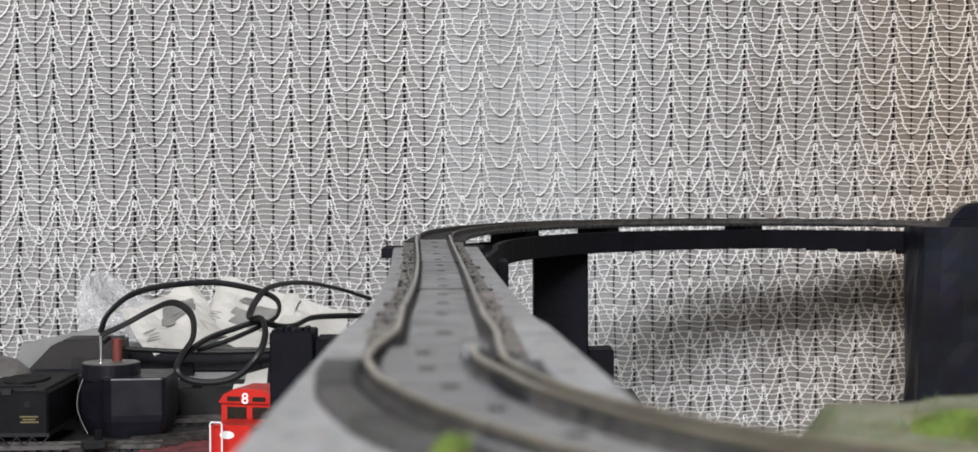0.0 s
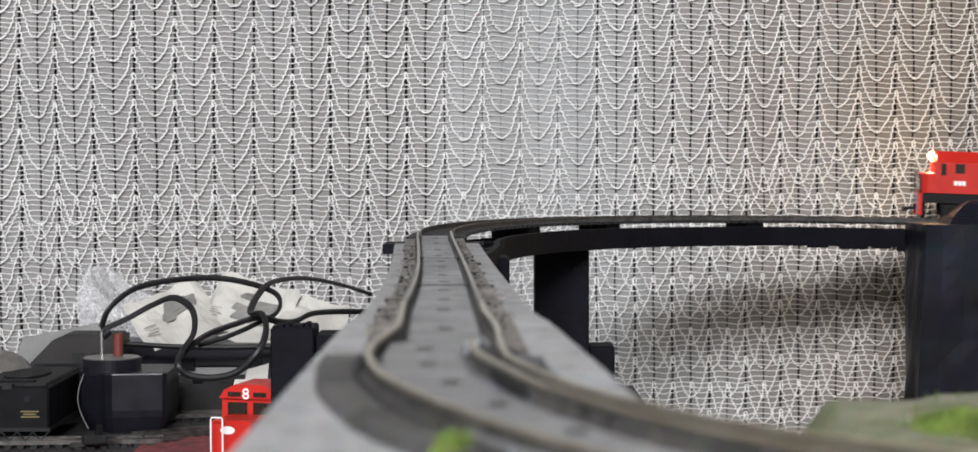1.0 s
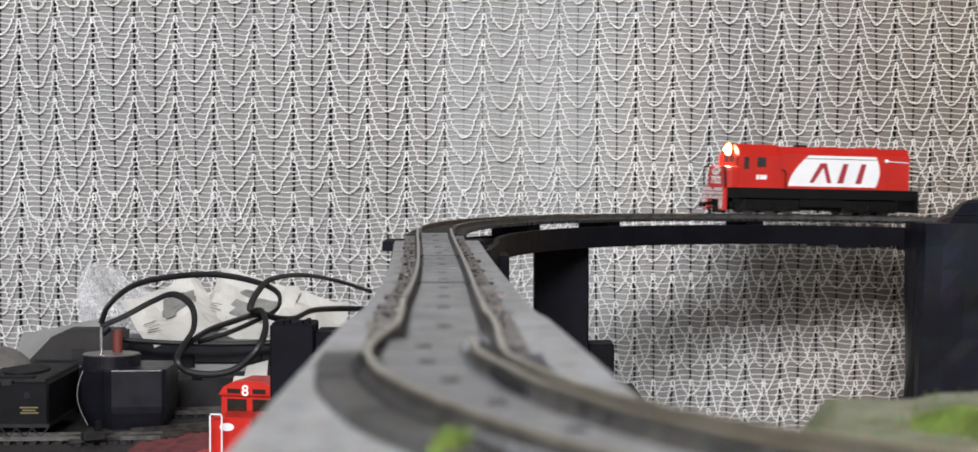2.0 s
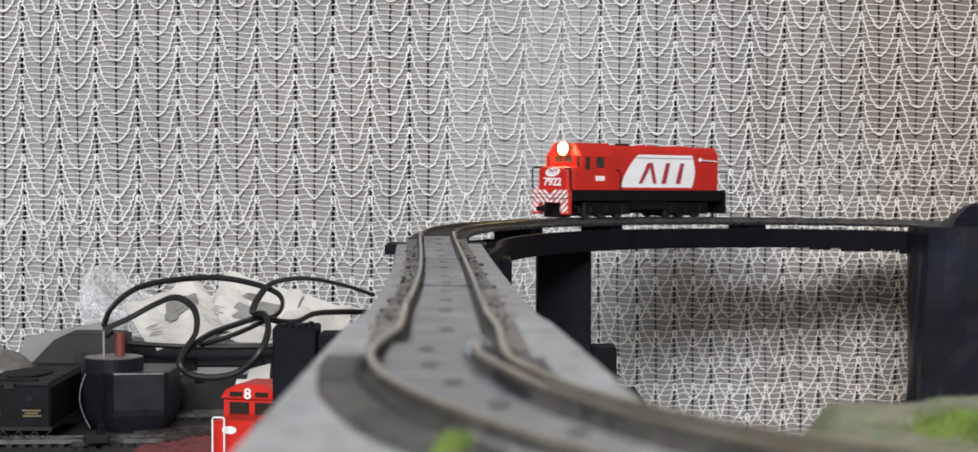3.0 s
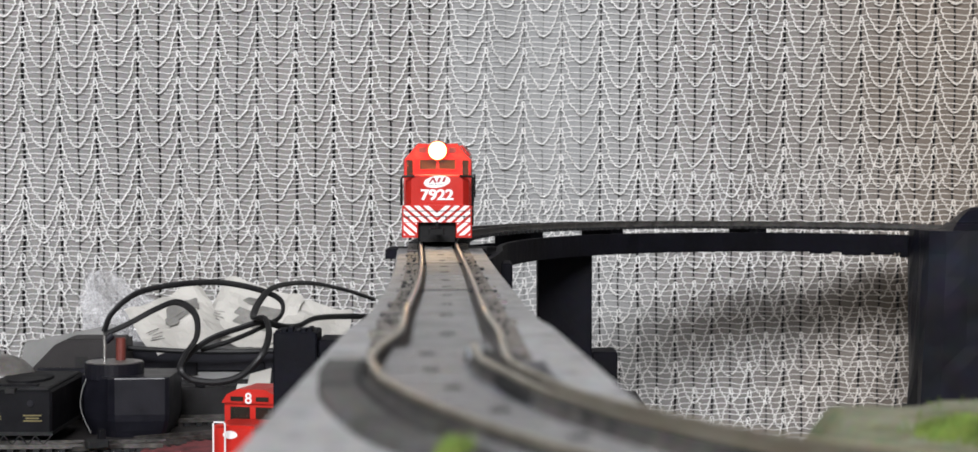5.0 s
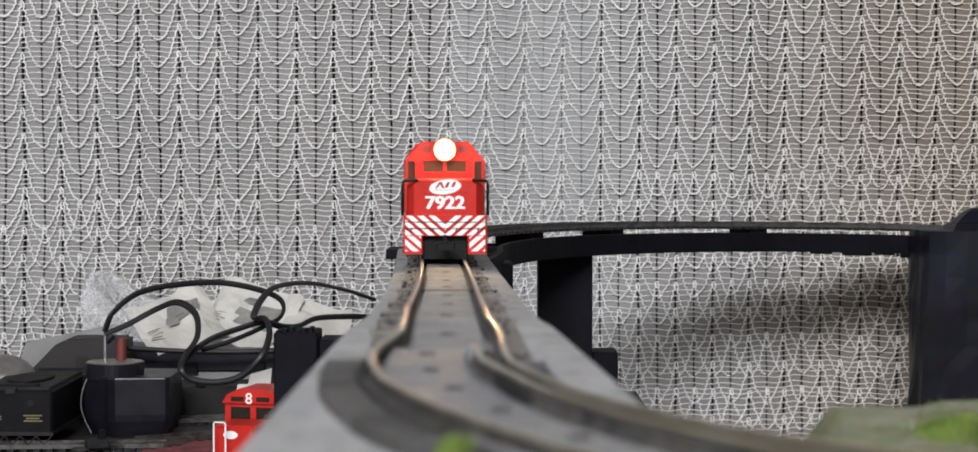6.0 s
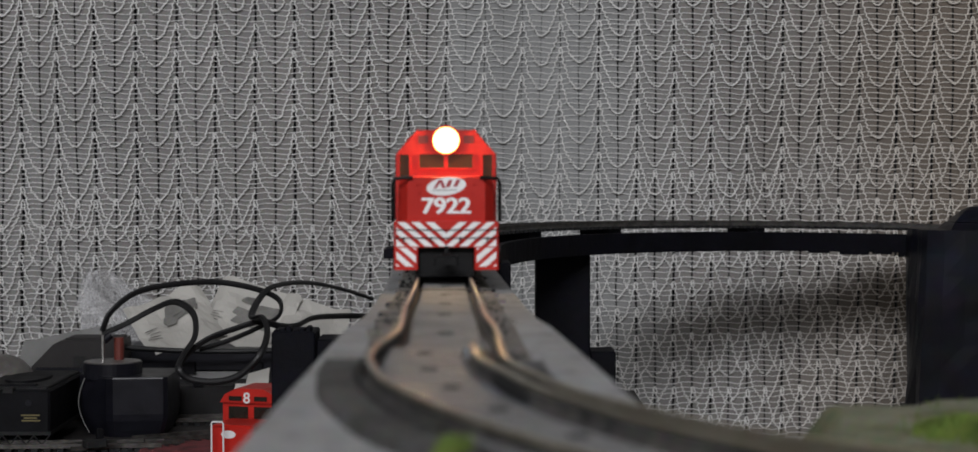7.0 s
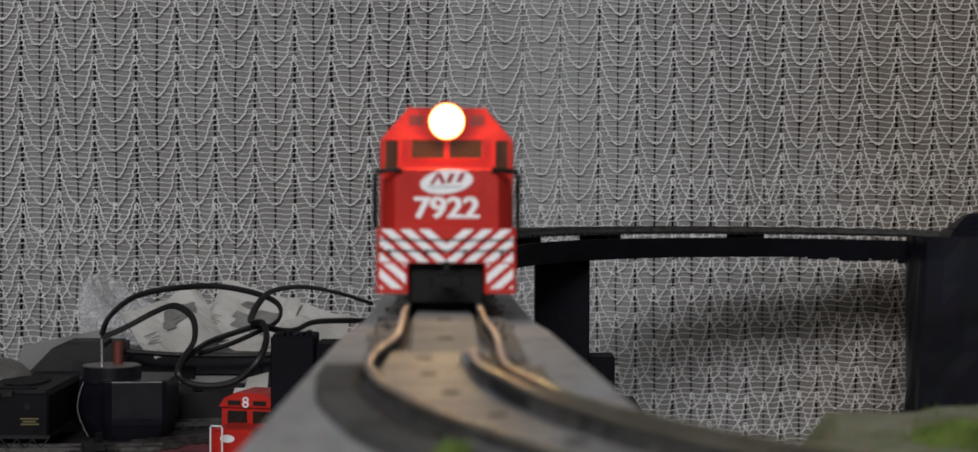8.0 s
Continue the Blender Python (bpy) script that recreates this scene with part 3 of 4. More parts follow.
def lettering(name, text, size, material, parent, m, label="", bold=0.0, wide=1.0):
    cu = bpy.data.curves.new(name, "FONT")
    cu.body, cu.size, cu.align_x, cu.align_y, cu.extrude, cu.offset = text, size, "CENTER", "CENTER", 0.00008, size * 0.014
    tmp = new(name, cu)
    bpy.context.view_layer.update()
    me = bpy.data.meshes.new_from_object(tmp.evaluated_get(bpy.context.evaluated_depsgraph_get()))
    bpy.data.objects.remove(tmp)
    if bold:
        bm = bmesh.new()
        for k in (-1, 0, 1):
            one = me.copy()
            one.transform(Matrix.Translation((k * bold, 0, 0.00003 * k)))
            bm.from_mesh(one)
            bpy.data.meshes.remove(one)
        bm.to_mesh(me)
        bm.free()
    me.transform(Matrix.Diagonal((wide, 1, 1, 1)))
    me.materials.clear()
    me.materials.append(material)
    ob = new(name, me)
    ob.parent, ob.matrix_basis = parent, m
    return tagged(ob, label) if label else ob


def face(pts, x=0.0, d=0.00012):
    """A thin plate on a front: pts are (y, z), x the front's place."""
    return Build().plate([(x, y, z) for y, z in pts], (-d, 0, 0))


def flank(pts, y, d=0.00012):
    return Build().plate([(x, y, z) for x, z in pts], (0, d if y > 0 else -d, 0))


def clip_to(pts, keep):
    """The polygon pts cut by half planes a*y + b*z <= c."""
    for a, b, c in keep:
        out = []
        for i, p in enumerate(pts):
            q = pts[(i + 1) % len(pts)]
            dp, dq = a * p[0] + b * p[1] - c, a * q[0] + b * q[1] - c
            if dp <= 0:
                out.append(p)
            if dp * dq < 0:
                k = dp / (dp - dq)
                out.append((p[0] + k * (q[0] - p[0]), p[1] + k * (q[1] - p[1])))
        pts = out
        if len(pts) < 3:
            return []
    return pts


def locomotive():
    e = thing("diesel_locomotive", "red model diesel locomotive with striped white pilot and lit headlight", "locomotive")
    P = 0.0025
    pil = Build().box(0, 0.003, -0.01625, -0.0088, P, P + 0.0152, 0.0004).box(0, 0.003, 0.0088, 0.01625, P, P + 0.0152, 0.0004).box(0, 0.003, -0.0089, 0.0089, P + 0.0071, P + 0.0152)
    pilot = part("pilot", pil, RED, e, "red pilot plate with white chevron stripes")
    # white stripes, slanting down to the middle
    for sgn in (-1, 1):
        for k in range(-3, 8):
            c = k * 0.0044
            q = [(sgn * (c + dy - 0.0), z) for dy, z in ((0, P), (0.0025, P), (0.0025 + 0.0152 * 1.15, P + 0.0152), (0.0152 * 1.15, P + 0.0152))]
            for lo, hi, inner in ((P + 0.0011, P + 0.0069, 0.0094), (P + 0.0073, P + 0.0098, 0.0), (P + 0.0101, P + 0.0123, 0.0), (P + 0.0126, P + 0.0149, 0.0)):
                poly = clip_to(q, [(0, -1, -lo), (0, 1, hi), (-sgn, 0, -inner), (sgn, 0, 0.0155)])
                if poly:
                    part("stripe", face(poly, 0.0), WHITE, pilot)
    part("step_edge", Build().box(-0.0005, 0.0012, -0.0162, 0.0162, P + 0.0098, P + 0.0101), FRAMEB, pilot)
    part("step_edge", Build().box(-0.0005, 0.0012, -0.0162, 0.0162, P + 0.0123, P + 0.0126), FRAMEB, pilot)
    for y in (-0.0130, -0.0045, 0.0045, 0.0130):
        part("lift_bar", Build().tube([(-0.0004, y, P + 0.0102), (-0.0012, y + 0.0003, P + 0.0096), (-0.0012, y + 0.0003, P + 0.0085)], 0.00022, 5), FRAMEB, pilot)
    part("gear_front", Build().box(0.0035, 0.0060, -0.0088, 0.0088, 0.0004, P + 0.0086, 0.0004), FRAMEB, e)
    part("coupler", Build().box(-0.006, 0.004, -0.0012, 0.0012, P + 0.0030, P + 0.0052, 0.0003).box(-0.0085, -0.006, -0.0036, 0.0036, P + 0.0018, P + 0.0048, 0.0004).box(-0.0008, 0.002, -0.0006, 0.0006, P + 0.005, P + 0.0075), FRAMEB, e, "black hook coupler")
    nose = Build()
    pr = [(-0.0150, P + 0.0152), (0.0150, P + 0.0152), (0.0150, P + 0.0265), (0.0140, P + 0.0287), (0.012, P + 0.0292), (-0.012, P + 0.0292), (-0.0140, P + 0.0287), (-0.0150, P + 0.0265)]
    nose.stack([[(0.0022, y * 0.80, P + 0.0152 + (z - P - 0.0152) * 0.97) for y, z in pr], [(0.0027, y * 0.83, z - 0.0002) for y, z in pr], [(0.0064, y * 0.985, z) for y, z in pr], [(0.0072, y, z) for y, z in pr], [(0.0125, y, z) for y, z in pr]])
    nose = part("nose", nose, RED, e)
    part("nose_lip", Build().box(0.0018, 0.004, -0.0052, 0.0052, P + 0.0152, P + 0.0162, 0.0003), RED, nose)
    part("nose_ledge", Build().tube([(0.0030, -0.0098, P + 0.0286), (0.0026, 0.0, P + 0.0289), (0.0030, 0.0098, P + 0.0286)], 0.0003, 6), RED, nose)
    for y, z in ((-0.0082, 0.0236), (0.0082, 0.0236), (-0.0088, 0.0262), (0.0088, 0.0262)):
        part("bolt", Build().cyl((0.0030, y, P + z), (-0.0008, 0, 0), 0.0004, 8), RED, nose)
    # oval emblem: a white plate with dark slanted shapes
    oval = [(0.0062 * math.cos(a) * math.cos(0.13) + 0.0028 * math.sin(a) * math.sin(0.13), P + 0.0260 - 0.0062 * math.cos(a) * math.sin(0.13) + 0.0028 * math.sin(a) * math.cos(0.13)) for a in [i * math.pi / 16 for i in range(32)]]
    emblem = part("emblem", face(oval, 0.0022), WHITE, e, "white oval emblem with slanted dark shapes")
    part("emblem_chevron", face([(0.0040, P + 0.0254), (0.0031, P + 0.0254), (0.0019, P + 0.0271), (0.0012, P + 0.0255), (0.0002, P + 0.0255), (0.0012, P + 0.0280), (0.0023, P + 0.0280)], 0.00205), WINE, emblem)
    for y, w in ((-0.0010, 0.0012), (-0.0034, 0.0012)):
        z = P + 0.0257 - y * 0.06
        part("emblem_bar", face([(y + 0.0012, z), (y + 0.0012 - w, z), (y - w + 0.0002, z + 0.0022), (y + 0.0002, z + 0.0022)], 0.00205), WINE, emblem)
    part("emblem_rule", face([(0.0046, P + 0.0246), (-0.0034, P + 0.0248), (-0.0034, P + 0.0250), (0.0046, P + 0.0248)], 0.00205), GREYINK, emblem)
    lettering("road_number", "7922", 0.0069, WHITE, e, pose(0.00205, 0, P + 0.0197, 90, 0, -90), "white painted road number 7922", 0.00017, 1.12)
    cabp = [(-0.0158, P + 0.0152), (0.0158, P + 0.0152), (0.0158, P + 0.0362), (0.0092, P + 0.0438), (-0.0092, P + 0.0438), (-0.0158, P + 0.0362)]
    cab = part("cab", Build().stack([[(x, y, P + (z - P) * k) for y, z in cabp] for x, k in ((0.0118, 0.992), (0.0124, 1), (0.042, 1))]), RED, e)
    part("roof_rib", Build().box(0.0116, 0.042, -0.0093, -0.0088, P + 0.0436, P + 0.0441).box(0.0116, 0.042, 0.0088, 0.0093, P + 0.0436, P + 0.0441), RED, cab)
    for y0, y1, z0, z1 in ((0.0006, 0.0084, P + 0.0318, P + 0.0362), (-0.0084, -0.0006, P + 0.0318, P + 0.0362), (0.0116, 0.0146, P + 0.0290, P + 0.0360), (-0.0146, -0.0116, P + 0.0290, P + 0.0360)):
        w = part("windscreen", face([(y0, z0), (y1, z0), (y1, z1), (y0, z1)], 0.0119, 0.0003), SCREEN, cab, "cab window, brown as if lit from inside")
        f = 0.0004
        part("window_frame", Build().box(0.0112, 0.0121, y0 - f, y0, z0 - f, z1 + f).box(0.0112, 0.0121, y1, y1 + f, z0 - f, z1 + f).box(0.0112, 0.0121, y0, y1, z1, z1 + f).box(0.0112, 0.0121, y0, y1, z0 - f, z0), RED, w)
    for y in (0.0072, -0.0072):
        part("number_board", face([(y - 0.0016, P + 0.0395), (y + 0.0016, P + 0.0395), (y + 0.0016, P + 0.0420), (y - 0.0016, P + 0.0420)], 0.0119, 0.0003), BOARD, cab, "dark red number board")
    lamp = part("headlight", Build().stack([[(x, r * math.cos(a), P + 0.0405 + r * math.sin(a)) for a in [i * math.pi / 12 for i in range(24)]] for x, r in ((0.0125, 0.0046), (0.0110, 0.0047), (0.0108, 0.0045), (0.0110, 0.0043), (0.0115, 0.0042))]), RED, e, "round headlight housing")
    ring = [(math.cos(i * math.pi / 12), math.sin(i * math.pi / 12)) for i in range(24)]
    # emitting ring added round the lamp; its orange stands for the warm halo
    part("halo_ring", Build().cyl((0.0113, 0, P + 0.0405), (-0.0008, 0, 0), 0.0042, 28), HALO, lamp, "glowing orange ring standing for the lamp's halo")
    glass = Build().stack([[(0.0106 - d, r * c, P + 0.0405 + r * q) for c, q in ring] for d, r in ((0, 0.0037), (0.0006, 0.0035), (0.0011, 0.0028), (0.0013, 0.0014))])
    part("lamp_glass", glass, LENS, lamp, "glowing warm lamp glass")
    part("bulb", Build().stack([[(0.0094 - d, r * c, P + 0.0405 + r * q) for c, q in ring] for d, r in ((0, 0.00080), (0.0008, 0.00074), (0.0013, 0.0004))]), GLOW, lamp, "glowing warm white bulb")
    for sg in (1, -1):
        y = sg * 0.0158
        for x0, x1, z0, z1 in ((0.0150, 0.0185, P + 0.0275, P + 0.0355), (0.0245, 0.0310, P + 0.0290, P + 0.0355)):
            part("side_window", flank([(x0, z0), (x1, z0), (x1, z1), (x0, z1)], y, 0.0003), GLASS, cab, "dark cab side window")
        part("door_seam", flank([(0.0142, P + 0.016), (0.0144, P + 0.016), (0.0144, P + 0.0365), (0.0142, P + 0.0365)], y), WINE, cab)
        for k in range(3):
            part("number_bar", flank([(0.0240 + k * 0.0027, P + 0.0208), (0.0262 + k * 0.0027, P + 0.0208), (0.0262 + k * 0.0027, P + 0.0238), (0.0240 + k * 0.0027, P + 0.0238)], y), WHITE, cab, "small white number")
    hp = [(-0.0148, P + 0.0152), (0.0148, P + 0.0152), (0.0148, P + 0.0385), (0.0112, P + 0.0430), (-0.0112, P + 0.0430), (-0.0148, P + 0.0385)]
    hood = part("hood", Build().stack([[(x, y, z) for y, z in hp] for x in (0.042, LENGTH - 0.0075)] + [[(LENGTH - 0.007, y * 0.96, P + 0.0152 + (z - P - 0.0152) * 0.98) for y, z in hp]]), RED, e)
    part("roof_fan", Build().cyl((0.085, 0, P + 0.0428), (0, 0, 0.0009), 0.0075, 24).cyl((0.115, 0, P + 0.0428), (0, 0, 0.0009), 0.0075, 24), RED, hood)
    part("exhaust", Build().box(0.060, 0.068, -0.003, 0.003, P + 0.0428, P + 0.0445, 0.0004), FRAMEB, hood)
    for sg in (1, -1):
        y = sg * 0.0148
        n = 14
        edge = [(0.0482 + 0.0150 * (i / n) ** 1.7, P + 0.0168 + 0.0208 * (i / n)) for i in range(n + 1)]
        right = [(0.1142 + 0.0030 * math.cos(math.pi * (i / 8 - 0.5)), P + 0.0376 - 0.0208 * i / 8) for i in range(9)]
        panel = part("side_emblem", flank(edge + right, y), WHITE, e, "white side panel with slanted dark red shapes")
        yy = y + sg * 0.0001
        top, bot = P + 0.0325, P + 0.0192
        part("emblem_chevron", flank([(0.0638, bot), (0.0670, bot), (0.0743, top - 0.0030), (0.0773, bot), (0.0806, bot), (0.0768, top), (0.0720, top)], yy), WINE, panel)
        for x in (0.0848, 0.0985):
            part("emblem_bar", flank([(x, bot), (x + 0.0046, bot), (x + 0.0084, top), (x + 0.0046, top)], yy), WINE, panel)
        part("emblem_rule", flank([(0.0608, P + 0.0352), (0.1145, P + 0.0352), (0.1145, P + 0.0357), (0.0608, P + 0.0357)], yy), GREYINK, panel)
        for i in range(4):
            z = P + 0.018 + i * 0.0052
            part("louvre", Build().box(0.1225, LENGTH - 0.0085, min(y, y + sg * 0.0004), max(y, y + sg * 0.0004), z, z + 0.0030), RED, hood)
        part("grab_rail", Build().tube([(0.1215, y + sg * 0.0008, P + 0.0348), (0.1385, y + sg * 0.0008, P + 0.0340)], 0.0004, 5), WHITE, e, "thin white grab rail")
        part("filter_ring", Build().cyl((0.1222, y, P + 0.0350), (0, sg * 0.0006, 0), 0.0013, 12), WHITE, hood)
    frame_ = part("underframe", Build().box(0.003, LENGTH, -0.0160, 0.0160, P + 0.0085, P + 0.0151, 0.0005), FRAMEB, e, "black walkway and frame")
    part("rear_pilot", Build().box(LENGTH - 0.003, LENGTH, -0.0160, 0.0160, P, P + 0.0085), FRAMEB, frame_)
    part("fuel_tank", Build().stack([[(x, y, z) for y, z in ((-0.0105, 0.003), (0.0105, 0.003), (0.0145, 0.0055), (0.0145, P + 0.0085), (-0.0145, P + 0.0085), (-0.0145, 0.0055))] for x in (0.0575, 0.0905)]), FRAMEB, e)
    part("air_pipe", Build().tube([(0.062, 0.0149, 0.0095), (0.086, 0.0149, 0.0095)], 0.0007, 8), STEEL, e, "thin grey air pipe")
    # handrails
    for sg in (1, -1):
        y = sg * 0.0166
        part("handrail", Build().tube([(0.0015, y, P + 0.0150), (0.0008, y, P + 0.0270), (0.0010, y - sg * 0.0005, P + 0.0284), (0.0015, sg * 0.0105, P + 0.0288)], 0.0006, 6), FRAMEB, e, "black wire handrail")
        part("handrail", Build().tube([(0.0455, y, P + 0.0150), (0.0455, y, P + 0.0262), (0.0440, y, P + 0.0275), (0.0425, sg * 0.0158, P + 0.0275)], 0.00042, 6), FRAMEB, e)
        part("handrail", Build().tube([(LENGTH - 0.007, sg * 0.0148, P + 0.0270), (LENGTH - 0.001, y, P + 0.0270), (LENGTH - 0.0005, y, P + 0.0255), (LENGTH - 0.0005, y, P + 0.0150)], 0.00042, 6), FRAMEB, e)
        part("step", Build().box(0.003, 0.009, min(y, sg * 0.0135), max(y, sg * 0.0135), P + 0.0005, P + 0.0012).box(0.003, 0.009, min(y, sg * 0.0135), max(y, sg * 0.0135), P + 0.0045, P + 0.0052), FRAMEB, e)
    for x in (0.037, 0.111):
        part("gear_case", Build().box(x - 0.019, x + 0.019, -0.0068, 0.0068, 0.0012, P + 0.0085, 0.0008), FRAMEB, e)
        tr = part("truck", Build().box(x - 0.021, x + 0.021, 0.0098, 0.0138, 0.0024, P + 0.0086, 0.0010).box(x - 0.021, x + 0.021, -0.0138, -0.0098, 0.0024, P + 0.0086, 0.0010).box(x - 0.006, x + 0.006, -0.0098, 0.0098, 0.004, P + 0.0085), FRAMEB, e, "black wheel truck")
        for dx in (-0.014, 0.0, 0.014):
            for y0 in (0.0135, -0.0148):
                part("axle_box", Build().box(x + dx - 0.0022, x + dx + 0.0022, y0, y0 + 0.0013, 0.0035, 0.0078, 0.0004), FRAMEB, tr)
            b = Build().cyl((0, -0.0092, 0), (0, 0.0022, 0), 0.0056, 18).cyl((0, 0.0070, 0), (0, 0.0022, 0), 0.0056, 18).cyl((0, -0.0092, 0), (0, 0.0184, 0), 0.0012, 8)
            b.box(-0.0008, 0.0008, -0.0096, -0.0090, -0.004, 0.004).box(-0.0008, 0.0008, 0.0090, 0.0096, -0.004, 0.004)
            w = part("wheelset", b, STEEL, e, "dark steel wheel pair")
            w.location = (x + dx, 0, 0.0056)
            WHEELS.append(w)
    return e


STEEL = mat("dark_wheel_steel", (0.20, 0.19, 0.18), 0.4, 0.9, vary=0.2, scale=200)
WHEELS = []
ENGINE = locomotive()


# ---- clutter on the table ----
PLASTIC = mat("black_gloss_plastic", (0.010, 0.010, 0.015), 0.35, spec=0.3, vary=0.2, scale=80, bump=0.1, fine=700)
MATT = mat("dark_grey_plastic", (0.008, 0.008, 0.010), 0.6, spec=0.12, vary=0.25, scale=90, bump=0.2, fine=600)
DUSTY = mat("dusty_dark_plastic", (0.028, 0.028, 0.029), 0.7, spec=0.2, vary=0.3, scale=60, bump=0.3, fine=500)
CABLE = mat("black_cable_rubber", (0.012, 0.012, 0.013), 0.45, spec=0.35, vary=0.15, scale=90, bump=0.1)
PAPER = mat("cream_paper", (0.53, 0.515, 0.48), 0.85, vary=0.07, scale=25, bump=0.1)
INK = mat("faded_print", (0.24, 0.235, 0.22), 0.8, vary=0.2, scale=80)
YELLOW = mat("yellow_print", (0.16, 0.13, 0.05), 0.6, vary=0.1)
MAROON = mat("maroon_felt", (0.22, 0.040, 0.045), 0.95, vary=0.3, scale=90, bump=0.9, fine=500)
TUBE = mat("dark_red_tube", (0.17, 0.035, 0.025), 0.5, vary=0.15)
CHROME = mat("bright_pin", (0.75, 0.74, 0.72), 0.2, 1.0, vary=0.05)
SMOKY = mat("smoky_plastic", (0.17, 0.165, 0.155), 0.35, vary=0.3, scale=70, bump=0.2, tint=(0.08, 0.07, 0.065))
GREYCASE = mat("grey_case_plastic", (0.024, 0.023, 0.024), 0.5, spec=0.25, vary=0.25, scale=60, bump=0.2, fine=500)
SHELL = mat("brown_black_shell", (0.032, 0.029, 0.029), 0.6, spec=0.25, vary=0.2, scale=50, bump=0.2)
PALE = mat("pale_grey_sheet", (0.24, 0.24, 0.235), 0.6, vary=0.15, scale=30)


def clear_plastic():
    m = bpy.data.materials.new("clear_film")
    m.use_nodes = True
    n, l = m.node_tree.nodes, m.node_tree.links
    n.clear()
    out, mix, see, shine = n.new("ShaderNodeOutputMaterial"), n.new("ShaderNodeMixShader"), n.new("ShaderNodeBsdfTransparent"), n.new("ShaderNodeBsdfPrincipled")
    shine.inputs["Base Color"].default_value = (0.70, 0.70, 0.71, 1)
    shine.inputs["Roughness"].default_value = 0.07
    tex, mr = n.new("ShaderNodeTexNoise"), n.new("ShaderNodeMapRange")
    tex.inputs["Scale"].default_value, tex.inputs["Detail"].default_value = 26, 2
    mr.inputs[1].default_value, mr.inputs[2].default_value, mr.inputs[3].default_value, mr.inputs[4].default_value = 0.40, 0.66, 0.16, 0.50
    l.new(tex.outputs["Fac"], mr.inputs[0])
    l.new(mr.outputs[0], mix.inputs[0])
    l.new(see.outputs[0], mix.inputs[1])
    l.new(shine.outputs[0], mix.inputs[2])
    l.new(mix.outputs[0], out.inputs["Surface"])
    return m


FILM = clear_plastic()
T = TABLE


def wagon():
    w = thing("black_wagon", "black model freight wagon with faint yellow lettering", "wagon", (-0.2715, 1.118, T))
    x = 0.0225
    part("body", Build().box(-x, x, 0, 0.096, 0.0085, 0.0335, 0.0012), MATT, w)
    part("roof", Build().box(-x + 0.003, x - 0.002, 0.004, 0.092, 0.0335, 0.0350, 0.0008), DUSTY, w, "dusty grey roof")
    ring = [(0.013 * math.cos(a), 0.046 + 0.026 * math.sin(a)) for a in [i * math.pi / 14 for i in range(28)]]
    part("hatch", Build().stack([[(a, b, 0.035) for a, b in ring], [(a * 0.97, 0.046 + (b - 0.046) * 0.97, 0.0364) for a, b in ring]]), MATT, w)
    part("sill", Build().box(-x - 0.0006, x + 0.0006, -0.0006, 0.0966, 0.0078, 0.0098), DUSTY, w)
    part("roof_plate", Build().box(-0.016, 0.013, 0.006, 0.013, 0.0350, 0.0362, 0.0004), MATT, w)
    part("hinge", Build().box(-0.004, 0.002, -0.0012, 0.004, 0.0318, 0.0348, 0.0004), DUSTY, w)
    part("hole", Build().cyl((0.0105, -0.0002, 0.0262), (0, -0.0005, 0), 0.0019, 14), PLASTIC, w)
    for i, (dx, dz, ln) in enumerate(((0.0075, 0.0188, 0.0105), (0.0075, 0.0172, 0.0075), (0.0078, 0.0157, 0.0105), (-0.0130, 0.0182, 0.0055), (-0.0130, 0.0167, 0.0055))):
        part("lettering_bar", Build().box(dx - ln / 2 + 0.004, dx + ln / 2 + 0.004, -0.0003, 0, dz, dz + 0.0008), YELLOW, w, "faded yellow lettering")
    for y in (0.014, 0.080):
        tr = part("truck", Build().box(-0.013, 0.013, y - 0.008, y + 0.008, 0.0035, 0.0078, 0.0006), MATT, w)
        for s in (-0.009, 0.009):
            part("wheel", Build().cyl((s, y - 0.0045, 0.0043), (0.002, 0, 0), 0.0043, 14).cyl((s, y + 0.0045, 0.0043), (0.002, 0, 0), 0.0043, 14), MATT, tr)
    lat = Build()
    for i in range(5):
        a = -x + i * 2 * x / 5
        lat.tube([(a, -0.001, 0.0078), (a + x / 5, -0.001, 0.0025), (a + 2 * x / 5, -0.001, 0.0078)], 0.0005, 5)
    part("truss", lat, DUSTY, w, "grey truss rods")


def hood_unit():
    w = thing("black_engine_shell", "black model engine shell with sloped end", "locomotive", (-0.262, 1.245, T))
    pr = [(-0.036, 0), (0.030, 0), (0.030, 0.050), (-0.008, 0.050), (-0.013, 0.0475), (-0.032, 0.028), (-0.036, 0.022)]
    part("body", Build().stack([[(x, y, z) for x, z in pr] for y in (0, 0.036)]), SHELL, w)
    part("roof", Build().box(-0.006, 0.028, 0.003, 0.033, 0.050, 0.0512, 0.0005), SHELL, w)
    part("wheel_arch", Build().box(-0.024, 0.020, -0.0008, 0.0, 0.012, 0.033, 0.0003), PLASTIC, w)
    for a in (0.000, 0.012):
        part("window", Build().box(a, a + 0.0085, -0.0004, 0, 0.030, 0.040), DUSTY, w, "dull grey window")
    part("ledge", Build().box(0.004, 0.024, -0.005, 0, 0.024, 0.029, 0.0006), DUSTY, w)


